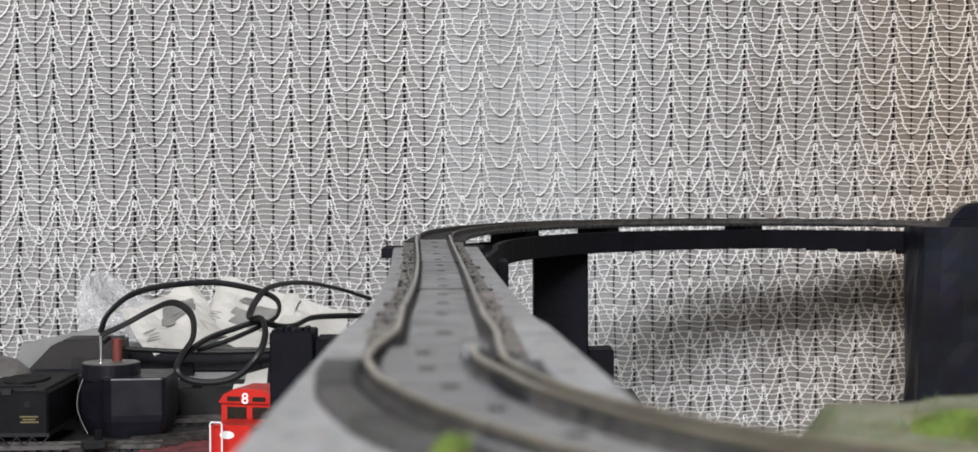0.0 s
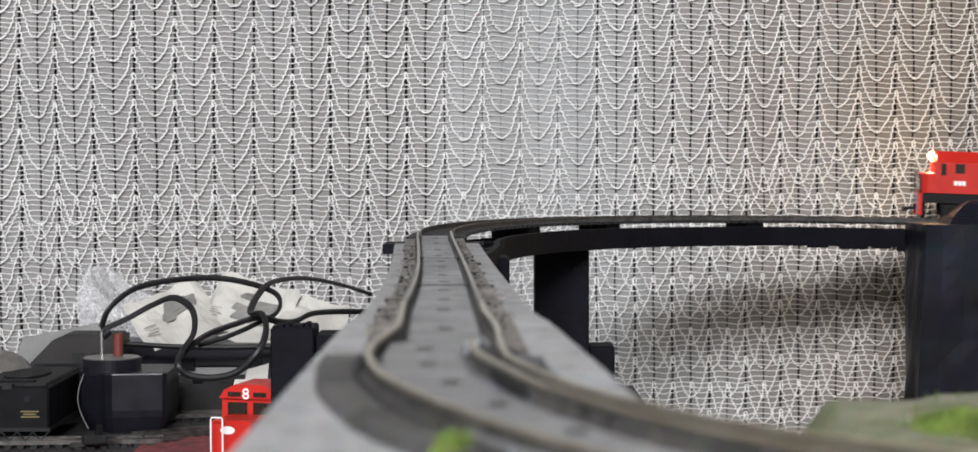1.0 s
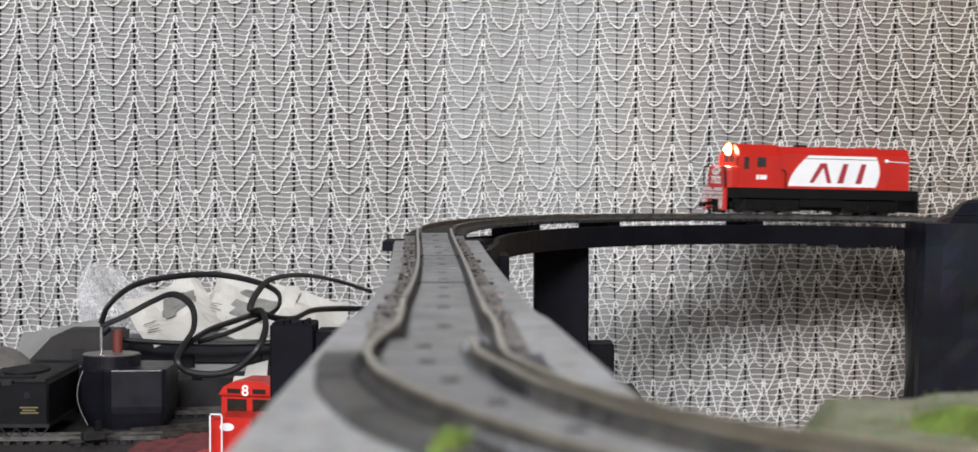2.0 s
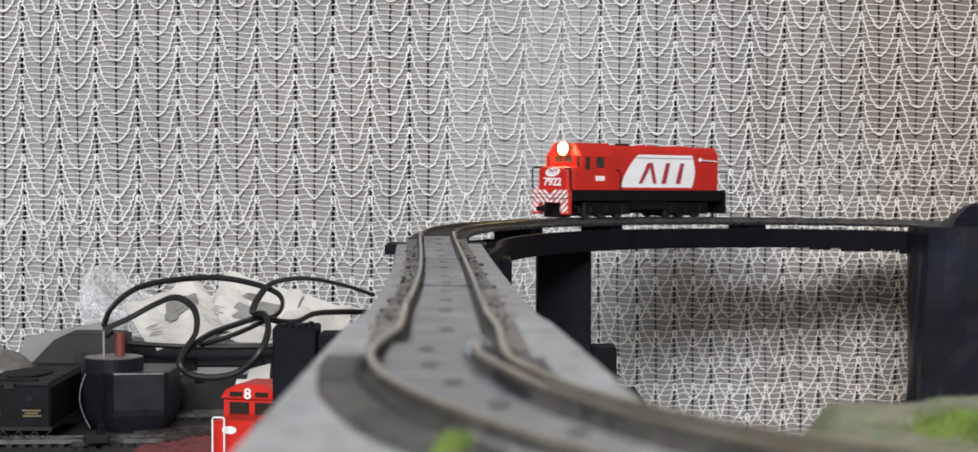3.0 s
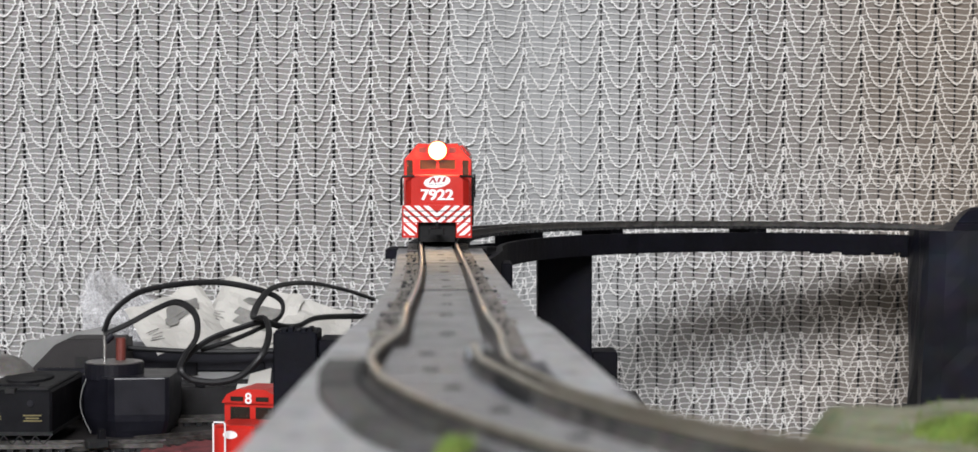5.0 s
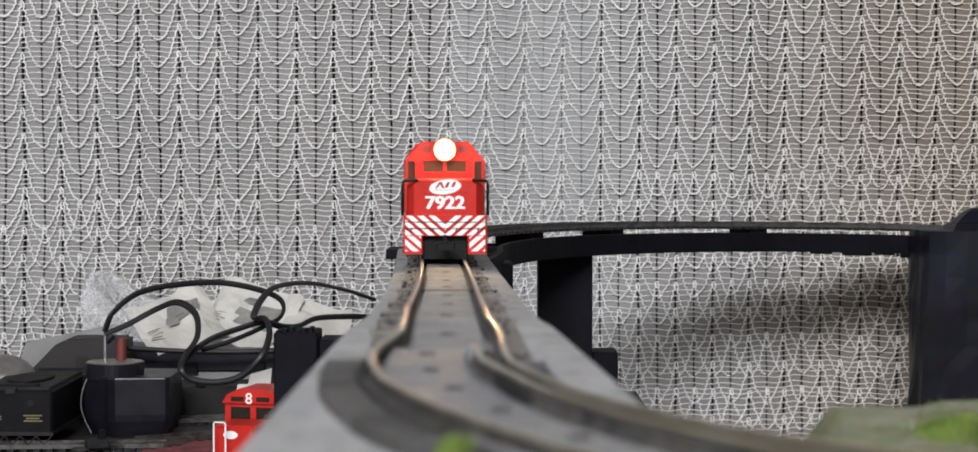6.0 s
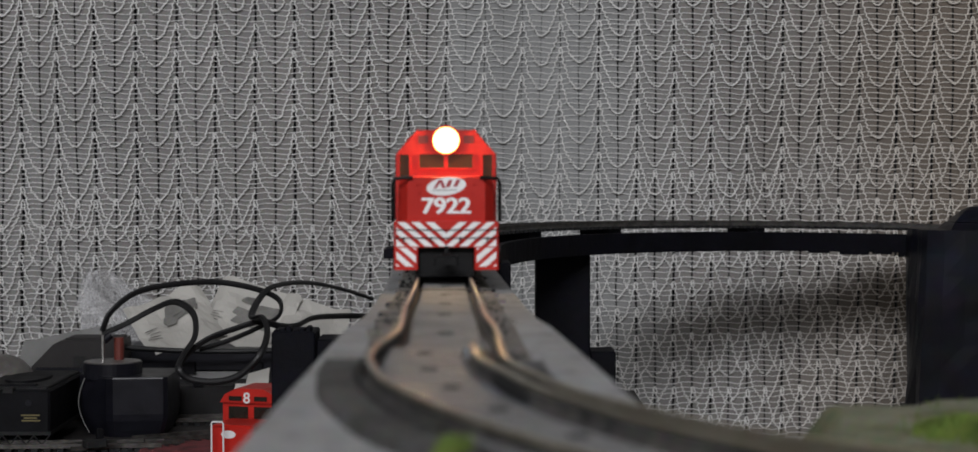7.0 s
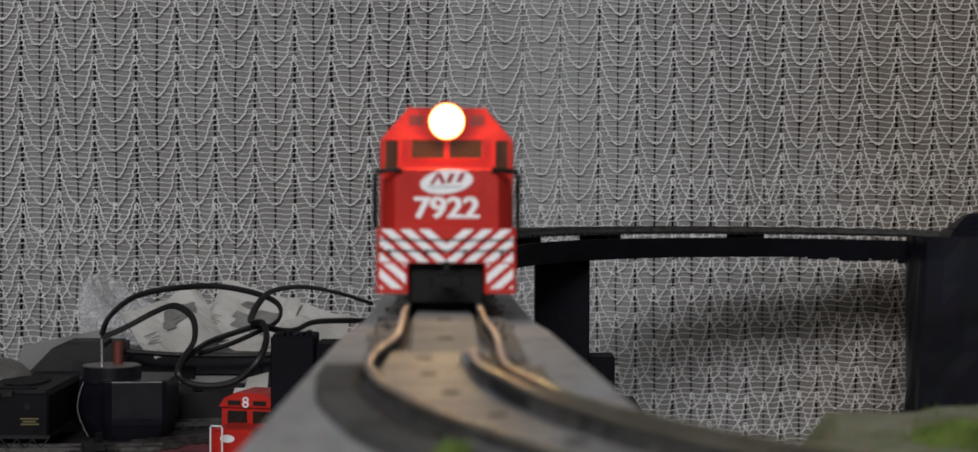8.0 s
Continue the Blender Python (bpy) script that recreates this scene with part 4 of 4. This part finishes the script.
def spool():
    w = thing("motor_box", "black round-capped motor box with steel pin", "motor", (-0.2180, 1.188, T))
    plan = [(-0.0270, -0.0050), (-0.0245, -0.0095), (-0.0075, -0.0262), (-0.0030, -0.0282), (0.0015, -0.0280), (0.0262, -0.0248), (0.0285, -0.0225), (0.0285, 0.0240), (0.0262, 0.0262), (-0.0200, 0.0262), (-0.0265, 0.0200)]
    part("body", Build().stack([[(x * k, y * k, z) for x, y in plan] for z, k in ((0, 0.86), (0.004, 0.92), (0.010, 0.985), (0.014, 1.0), (0.0350, 1.0), (0.0358, 0.992), (0.0361, 0.975))]), PLASTIC, w, "glossy black bevelled body")
    part("cap", Build().cyl((-0.0075, -0.004, 0.0335), (0, 0, 0.0095), 0.0176, 40), PLASTIC, w, "round black cap")
    part("cap_plate", Build().cyl((-0.0075, -0.004, 0.0430), (0, 0, 0.0006), 0.0168, 40), SMOKY, w, "dusty grey disc")
    part("pin", Build().cyl((-0.0130, -0.006, 0.043), (0, 0, 0.0165), 0.0009, 10), CHROME, w, "bright steel pin")
    part("sleeve", Build().cyl((-0.0050, 0.003, 0.043), (0, 0, 0.0140), 0.0030, 16), TUBE, w, "dark red sleeve")
    part("plug", Build().cyl((-0.0130, -0.004, 0.0555), (0.004, 0.002, 0.0035), 0.0024, 12), PLASTIC, w, "small black plug on the pin")
    part("wire", Build().tube(smooth_path([(-0.0228, -0.0125, 0.0340), (-0.0256, -0.0125, 0.026), (-0.0264, -0.0128, 0.018), (-0.0238, -0.0150, 0.010), (-0.0190, -0.0185, 0.002)], 6), 0.00035, 6), PALE, w, "loose pale wire")


def red_engine():
    w = thing("red_switcher", "red model locomotive with numeral eight and white handrails", "locomotive", (-0.1405, 1.045, T), -14)
    w.matrix_basis = w.matrix_basis @ Matrix.Scale(0.95, 4)
    part("frame", Build().box(-0.004, 0.037, -0.012, 0.09, 0.0, 0.0085, 0.0006), MAROON, w)
    arch = [(0.0, 0.0085), (0.033, 0.0085), (0.033, 0.0375), (0.030, 0.0415), (0.024, 0.0445), (0.009, 0.0445), (0.003, 0.0415), (0.0, 0.0375)]
    cab = part("cab", Build().stack([[(x, y, z) for x, z in arch] for y in (0.0, 0.026)]), RED, w)
    roof = [(-0.001, 0.0378), (0.034, 0.0378), (0.031, 0.0425), (0.0245, 0.0457), (0.0085, 0.0457), (0.002, 0.0425)]
    part("roof", Build().stack([[(x, y, z) for x, z in roof] for y in (-0.0022, 0.028)]), RED, cab)
    for a in (0.0035, 0.0185):
        part("window", Build().box(a, a + 0.0115, -0.0004, 0.0, 0.0275, 0.0355), GLASS, cab, "dark cab window")
        part("number_board", Build().box(a + 0.001, a + 0.0085, -0.0028, -0.0022, 0.0390, 0.0415), GLASS, cab)
    part("side_window", Build().box(-0.0004, 0, 0.004, 0.011, 0.020, 0.034).box(-0.0004, 0, 0.014, 0.022, 0.024, 0.034), GLASS, cab)
    lettering("numeral", "8", 0.0085, WHITE, w, pose(0.0150, -0.0025, 0.0403, 90, 0, 0), "white numeral eight")
    part("hood", Build().box(0.004, 0.029, -0.030, 0.0, 0.0085, 0.0290, 0.0015), RED, w)
    ov = [(0.0150 + 0.0042 * math.cos(a), 0.0240 + 0.0022 * math.sin(a)) for a in [i * math.pi / 10 for i in range(20)]]
    part("emblem", Build().plate([(x, -0.0301, z) for x, z in ov], (0, -0.0002, 0)), WHITE, w, "white oval emblem")
    part("hood_long", Build().box(0.005, 0.028, 0.026, 0.09, 0.0085, 0.034, 0.0015), RED, w)
    for x in (0.0076,):
        part("handrail", Build().tube([(x, -0.036, 0.008), (x, -0.036, 0.0305), (x + 0.0006, -0.036, 0.0315), (x + 0.0062, -0.036, 0.0315), (x + 0.0068, -0.036, 0.0305), (x + 0.0068, -0.036, 0.008)], 0.0005, 6), WHITE, w, "white wire handrail")
    part("footplate", Build().box(-0.006, 0.039, -0.036, -0.012, 0.0045, 0.0085, 0.0005), RED, w)
    part("step", Build().box(-0.0005, 0.006, -0.0375, -0.030, 0.0012, 0.0045), WHITE, w)


def track_piece(at, rz, n, name="loose_track"):
    w = thing(name, "dark loose model railway track with grey rails", "track", at, rz, group="loose track on the table")
    for i in range(n):
        part("tie", Build().box(i * 0.0072, i * 0.0072 + 0.0034, -0.0135, 0.0135, 0, 0.0018), DUSTY, w)
    for y in (-0.00825, 0.00825):
        part("rail", Build().box(-0.002, n * 0.0072, y - 0.0005, y + 0.0005, 0.0018, 0.0042).box(-0.002, n * 0.0072, y - 0.001, y + 0.001, 0.0018, 0.0023), DULLRAIL, w)
    return w


def leaflet(name, at, rz, tilt, size, label, seed, text=True, spin=0):
    w = thing(name, label, "booklet", at, rz)
    w.matrix_basis = pose(*at, tilt, 0, rz) @ pose(0, 0, 0, 0, 0, spin)
    rnd = random.Random(seed)

    def crumple(u, v):
        return 0.0042 * noise.noise((u * 3.2, v * 3.2, seed * 1.7)) + 0.0022 * abs(noise.noise((u * 5, v * 5, seed))) + 0.014 * max(0, u + v - 1.62) + 0.010 * max(0, v - u - 0.72)

    for k in range(3):
        rows = []
        for i in range(17):
            u = i / 16
            x = (u - 0.5) * size[0]
            z = 0.0009 * k + 0.004 * math.sin(u * math.pi + k * 0.15) + 0.003 * math.sin(u * 7 + seed)
            low = [(x + 0.0012 * k + 0.0008 * k * noise.noise((u * 6, v, seed)), v * size[1] - 0.002 * k + 0.0012 * noise.noise((u * 5, v, k)), z + 0.002 * math.sin(u * 4) * v + crumple(u, v)) for v in [j / 10 for j in range(11)]]
            rows.append(low + [(a, b, c + 0.0004) for a, b, c in reversed(low)])
        part("page", Build().stack(rows), PAPER, w)
    if text:
        def z_at(u):
            return 0.0018 + 0.004 * math.sin(u * math.pi + 0.3) + 0.003 * math.sin(u * 7 + seed) + 0.0006
        for i in range(13):
            lines = i < 5
            u, v = (0.10 + 0.02 * (i % 3), 0.16 + 0.05 * i) if lines else (rnd.uniform(0.42, 0.75), rnd.uniform(0.3, 0.75))
            n = 12
            a, b = (rnd.uniform(0.07, 0.10), 0.004) if lines else (rnd.uniform(0.06, 0.15), rnd.uniform(0.05, 0.11))
            q = []
            for j in range(n):
                c = 2 * math.pi * (j + 0.5) / n
                cu, sv = (math.copysign(abs(f(c)) ** 0.25, f(c)) for f in (math.cos, math.sin))
                uu, vv = u + a * cu + 0.35 * b * sv, v + b * sv
                q.append(((uu - 0.5) * size[0] + 0.002, vv * size[1], z_at(uu) + 0.002 * math.sin(uu * 4) * vv + crumple(uu, vv) + 0.0011))
            part("print_mark", Build().plate(q, (0, 0, 0.0002)), INK, w, "faded grey print")
    return w


def bag():
    w = thing("plastic_bag", "crumpled clear plastic bag lying against the curtain", "bag", (-0.2585, 1.352, T + 0.012))
    rnd = random.Random(31)

    def sheet(nu, nv, back, seed):
        """Stiff film in flat creased facets, narrowing to a peak."""
        b = Build()
        for j in range(nv + 1):
            for i in range(nu + 1):
                k = min(1, max(0, j / nv + (rnd.uniform(-0.35, 0.35) / nv if 0 < j < nv else 0)))
                u = i / nu + (rnd.uniform(-0.35, 0.35) / nu if 0 < i < nu else rnd.uniform(-0.05, 0.05))
                lo = -0.0266 + 0.004 * k + 0.010 * max(0, k - 0.6)
                hi = 0.0440 - 0.006 * k - 0.090 * max(0, k - 0.62)
                fold = noise.noise((u * 3.2, k * 3.2, seed)) + 0.8 * abs(noise.noise((u * 6, k * 6, seed + 3)))
                y = -0.018 * math.sin(math.pi * min(1, max(0, u))) * (1 - 0.7 * k) + 0.017 * fold + back
                b.v.append((lo + (hi - lo) * u, y, 0.078 * k * (1 - 0.16 * abs(u - 0.36) + 0.07 * noise.noise((u * 5, 3, seed)))))
        for j in range(nv):
            for i in range(nu):
                a = j * (nu + 1) + i
                q = (a, a + 1, a + nu + 2, a + nu + 1)
                b.f += [(q[0], q[1], q[2]), (q[0], q[2], q[3])] if rnd.random() < 0.5 else [(q[0], q[1], q[3]), (q[1], q[2], q[3])]
        return b

    for name, nu, nv, back, seed in (("film", 6, 7, 0.0, 5), ("back_film", 5, 6, 0.016, 9)):
        film = part(name, sheet(nu, nv, back, seed), FILM, w)
        sol = film.modifiers.new("thickness", "SOLIDIFY")
        sol.thickness = 0.0003


def cables():
    w = thing("power_cable", "looped black flat power cable", "cable")
    def run(pts):
        out = []
        for x, y, d in pts:
            out.append(((x - 784) * d / 3158, d, EYE - (y - 254) * d / 3158))
        return smooth_path(out, 8)

    runs = (
        [(166, 530, 1.20), (182, 497, 1.20), (232, 464, 1.21), (330, 451, 1.22), (400, 459, 1.22), (448, 478, 1.21), (450, 505, 1.20), (418, 524, 1.19), (370, 545, 1.18), (322, 560, 1.18)],
        [(166, 535, 1.20), (205, 518, 1.20), (250, 494, 1.20), (284, 483, 1.19), (312, 502, 1.18), (315, 538, 1.17), (296, 568, 1.16), (288, 590, 1.15), (305, 607, 1.15), (345, 612, 1.15), (385, 602, 1.15), (418, 570, 1.15), (431, 535, 1.16), (424, 508, 1.17), (406, 508, 1.18), (416, 482, 1.20), (440, 459, 1.22), (490, 452, 1.25), (545, 461, 1.28), (600, 478, 1.30)],
        [(286, 592, 1.17), (302, 568, 1.17), (335, 543, 1.175), (380, 526, 1.18), (420, 515, 1.185), (452, 522, 1.20), (478, 521, 1.22), (505, 509, 1.24), (545, 506, 1.27), (600, 506, 1.30)],
    )
    for r in runs:
        p = run(r)
        part("cord", Build().tube(p, 0.0021, 8, 0.6), CABLE, w, "black rubber cord")


def scenery():
    w = thing("tray", "flat black power supply case", "case", (-0.19, 1.285, T))
    part("case", Build().box(-0.055, 0.055, 0, 0.075, 0, 0.0275, 0.002), GREYCASE, w, "grey plastic case")
    part("lid", Build().box(-0.056, 0.056, -0.002, 0.074, 0.0275, 0.0405, 0.0015), PLASTIC, w, "black case lid")
    part("front_strip", Build().box(-0.020, 0.034, -0.0012, 0, 0.0215, 0.0262, 0.0004), PALE, w, "pale grey label strip")
    for x in (-0.046, -0.004, 0.040):
        part("latch", Build().box(x - 0.004, x + 0.004, -0.0042, -0.002, 0.0250, 0.0330, 0.0006), MATT, w)
    w = thing("black_rod", "long thin black rod lying on the case", "rod", (0, 0, 0))
    part("rod", Build().tube(smooth_path([(-0.232, 1.262, T + 0.0440), (-0.20, 1.258, T + 0.0425), (-0.17, 1.262, T + 0.0415), (-0.136, 1.268, T + 0.0415)], 6), 0.0017, 8), CABLE, w)
    w = thing("grey_strip", "dull grey plastic strip lying on the table", "strip", (-0.19, 1.245, T), 8)
    part("strip", Build().box(-0.012, 0.030, 0, 0.022, 0, 0.021, 0.001), GREYCASE, w)
    part("clip", Build().box(0.004, 0.010, -0.002, 0.024, 0.021, 0.0235, 0.0006), MATT, w)
    w = thing("white_tag", "small white paper tag on the table", "tag", (-0.1525, 1.232, T), -12)
    part("tag", Build().plate([(0, 0, 0.020), (0.016, 0, 0.024), (0.015, 0.006, 0.034), (0.001, 0.006, 0.030)], (0, 0.0004, 0)), PAPER, w)
    part("block", Build().box(0.001, 0.014, 0.001, 0.012, 0, 0.0195, 0.001), MATT, w)
    w = thing("rail_clamp", "small dark clamp sitting on the loose track", "clamp", (-0.2195, 1.098, T), 30)
    part("foot", Build().box(-0.006, 0.006, -0.004, 0.004, 0.0042, 0.0085, 0.0006), DUSTY, w)
    part("post", Build().box(0.001, 0.005, -0.002, 0.002, 0.0085, 0.0140, 0.0006), MATT, w)
    w = thing("switch_box", "small dark grey switch box", "box", (-0.118, 1.20, T))
    part("case", Build().box(-0.022, 0.022, 0, 0.04, 0, 0.022, 0.0015), DUSTY, w)
    part("lid", Build().box(-0.019, 0.019, 0.003, 0.037, 0.022, 0.025, 0.001), MATT, w)
    w = thing("paper_scrap", "small torn piece of white paper", "paper", (-0.148, 1.185, T))
    part("sheet", Build().stack([[(-0.006 + 0.001 * math.sin(i), 0.002 * i, 0.004 * i), (0.012, 0.002 * i, 0.004 * i), (0.012, 0.002 * i + 0.0004, 0.004 * i), (-0.006 + 0.001 * math.sin(i), 0.002 * i + 0.0004, 0.004 * i)] for i in range(8)]), PAPER, w)
    w = thing("black_support", "black card bridge support block with ragged top", "block", (-0.0902, 0.965, T))
    part("block", Build().box(-0.0157, 0.0058, 0, 0.03, 0, 0.0802, 0.0008), BLACK, w)
    part("shoulder", Build().box(0.0059, 0.027, 0.004, 0.034, 0, 0.0761, 0.0008), BLACK, w)
    for i in range(6):
        part("ragged_flap", Build().box(-0.0148 + i * 0.0032, -0.0124 + i * 0.0032, 0.001, 0.012, 0.0798, 0.0809 + 0.0008 * (i * 7 % 3), 0.0003), BLACK, w)
    w = thing("black_footing", "low black card footing block beside the pier", "block", (0.074, 1.20, T))
    part("block", Build().box(-0.0108, 0.0048, 0, 0.03, 0, 0.0475, 0.0008), BLACK, w)
    w = thing("maroon_mat", "rough dark maroon felt mat on the table", "mat", (-0.165, 1.02, T))
    b = Build()
    n = 16
    b.stack([[(0.055 * (i / n) - 0.03 + 0.003 * noise.noise((i, 1, 0)), y, 0.0015 + (0.0012 * noise.noise((i * 0.9, y * 160, 2)) if t else -0.0015)) for t, y in ((0, 0), (1, 0), (1, 0.05), (1, 0.10), (1, 0.15), (0, 0.15))] for i in range(n + 1)])
    part("felt", b, MAROON, w)
    w = thing("clear_dome", "grey translucent plastic dome", "cover", (-0.296, 1.20, T))
    part("shell", Build().stack([[(0.020 * math.cos(q) * math.cos(a), 0.020 * math.cos(q) * math.sin(a), 0.028 + 0.018 * math.sin(q)) for a in [i * math.pi / 12 for i in range(24)]] for q in (0, 0.3, 0.6, 0.9, 1.2, 1.45)]), SMOKY, w, smooth=True)
    part("base", Build().cyl((0, 0, 0), (0, 0, 0.028), 0.0205, 24), MATT, w)
    w = thing("white_sheet", "pale plastic sheet leaning on the shell", "sheet", (-0.285, 1.29, T))
    part("sheet", Build().stack([[(-0.03, y, 0.0 + y * 0.9), (0.030, y + 0.002, 0.012 + y * 0.9), (0.030, y + 0.003, 0.0125 + y * 0.9), (-0.03, y + 0.001, 0.0005 + y * 0.9)] for y in (0, 0.02, 0.045)]), PALE, w)


GRASS = mat("green_flock", (0.15, 0.205, 0.036), 0.95, vary=0.3, scale=120, bump=0.5, tint=(0.085, 0.14, 0.018))
SAND = mat("sandy_scatter", (0.215, 0.212, 0.150), 0.95, vary=0.3, scale=70, bump=0.9, fine=500, tint=(0.10, 0.115, 0.052))


def hill():
    w = thing("scenery_hill", "sandy model hill with patches of green flock", "hill", (0.16, 0.36, T))
    top = EYE - 0.0455 - T
    nx, ny = 44, 22
    v, f = [], []
    for j in range(ny + 1):
        for i in range(nx + 1):
            u, k = i / nx, j / ny
            x, y = (u - 0.5) * 0.22, (k - 0.5) * 0.16
            fall = min(1, max(0, (u * 1.08) / 0.11)) * min(1, (1 - u) / 0.05) * min(1, k / 0.1) * min(1, (1 - k) / 0.22)
            h = top * (1 - (1 - fall) ** 2.5) + 0.0016 * noise.noise((x * 60, y * 60, 1)) + 0.0008 * noise.noise((x * 200, y * 200, 5)) - 0.006 * (1 - u) ** 2
            v.append((x, y, max(0.0, h if fall > 0 else 0.0)))
    for j in range(ny):
        for i in range(nx):
            a = j * (nx + 1) + i
            f.append((a, a + 1, a + nx + 2, a + nx + 1))
    b = Build()
    b.v, b.f = v, f
    part("mound", b, SAND, w, smooth=True)
    rnd = random.Random(12)
    blades = Build()
    for cx, cy, rx, ry, n in ((-0.072, -0.004, 0.011, 0.018, 1900), (0.02, -0.01, 0.05, 0.03, 2200)):
        for i in range(n):
            a, r = rnd.uniform(0, 6.3), math.sqrt(rnd.random())
            x, y = cx + rx * r * math.cos(a), cy + ry * r * math.sin(a)
            z, h = top - 0.0035 - 0.006 * (0.5 - x / 0.22) ** 2, rnd.uniform(0.004, 0.0072) * (1 - 0.5 * r * r)
            dx, dy = rnd.uniform(-0.002, 0.002), rnd.uniform(-0.002, 0.002)
            blades.stack([[(x + 0.0005 * math.cos(a + q), y + 0.0005 * math.sin(a + q), z) for q in (0, 2.1, 4.2)], [(x + dx + 0.0001 * math.cos(a + q), y + dy + 0.0001 * math.sin(a + q), z + h) for q in (0, 2.1, 4.2)]])
    for c in range(60):
        u = rnd.random()
        cx, cy = rnd.uniform(-0.08, 0.09), rnd.uniform(-0.055, 0.035)
        dense = 30 if cx > -0.03 else 10
        for i in range(dense):
            x, y = cx + rnd.gauss(0, 0.006), cy + rnd.gauss(0, 0.006)
            z, h = top - 0.0035 - 0.006 * (0.5 - x / 0.22) ** 2, rnd.uniform(0.002, 0.0062)
            a = rnd.uniform(0, 6.3)
            r = 0.0004
            dx, dy = rnd.uniform(-0.002, 0.002), rnd.uniform(-0.002, 0.002)
            blades.stack([[(x + r * math.cos(a + q), y + r * math.sin(a + q), z) for q in (0, 2.1, 4.2)], [(x + dx + 0.2 * r * math.cos(a + q), y + dy + 0.2 * r * math.sin(a + q), z + h) for q in (0, 2.1, 4.2)]])
    tagged(part("flock", blades, GRASS, w, "bright green flock tufts"), kind="stuff")
    w = thing("grass_tuft", "small bright green flock tuft between the rails", "tuft", (-0.0040, 0.220, TURN_Z - 0.0032))
    blades = Build()
    for i in range(90):
        x, y, h = rnd.gauss(0, 0.0010), rnd.gauss(0, 0.0014), rnd.uniform(0.0012, 0.0032)
        a = rnd.uniform(0, 6.3)
        dx, dy = rnd.uniform(-0.001, 0.001), rnd.uniform(-0.001, 0.001)
        blades.stack([[(x + 0.0003 * math.cos(a + q), y + 0.0003 * math.sin(a + q), 0) for q in (0, 2.1, 4.2)], [(x + dx + 0.0001 * math.cos(a + q), y + dy + 0.0001 * math.sin(a + q), h) for q in (0, 2.1, 4.2)]])
    tagged(part("flock", blades, GRASS, w), kind="stuff")


wagon()
hood_unit()
spool()
red_engine()
track_piece((-0.30, 1.112, T), 4, 16)
track_piece((-0.235, 1.105, T), 28, 9)
track_piece((-0.20, 1.135, T), 33, 14)
track_piece((-0.212, 1.222, T), 12, 12)
leaflet("booklet", (-0.198, 1.298, T + 0.0415), 6, 40, (0.052, 0.046), "open cream paper booklet with faded grey print", 2, True, 26)
leaflet("booklet", (-0.168, 1.312, T + 0.0415), -4, 46, (0.058, 0.048), "cream paper booklet with faded grey drawings", 7, True, -16)
leaflet("white_leaflet", (-0.130, 1.305, T + 0.040), -14, 30, (0.060, 0.042), "creased white paper leaflet", 5, False)
bag()
cables()
scenery()
hill()


def motions():
    rows = []
    for i in range(0, 33):
        t = i * 0.25
        s = 0.4572 + 0.1541 * (8 - t) - 0.0002 * (8 - t) ** 2
        a, b = line(s + 0.25 * LENGTH), line(s + 0.75 * LENGTH)
        d = (b - a).normalized()
        front = a - d * 0.25 * LENGTH - Vector((d.y, -d.x, 0)) * 0.0006
        rows.append((t, pose(front.x, front.y, front.z, 0, -math.degrees(math.asin(d.z)), math.degrees(math.atan2(d.y, d.x)))))
    walk(ENGINE, rows)
    for w in WHEELS:
        home = Matrix.Translation(w.location)
        turns = []
        for i in range(0, 241):
            s = 0.4572 + 0.1541 * (8 - i / 30) - 0.0002 * (8 - i / 30) ** 2
            turns.append((i / 30, home @ Matrix.Rotation(s / 0.0056, 4, "Y")))
        walk(w, turns)


motions()
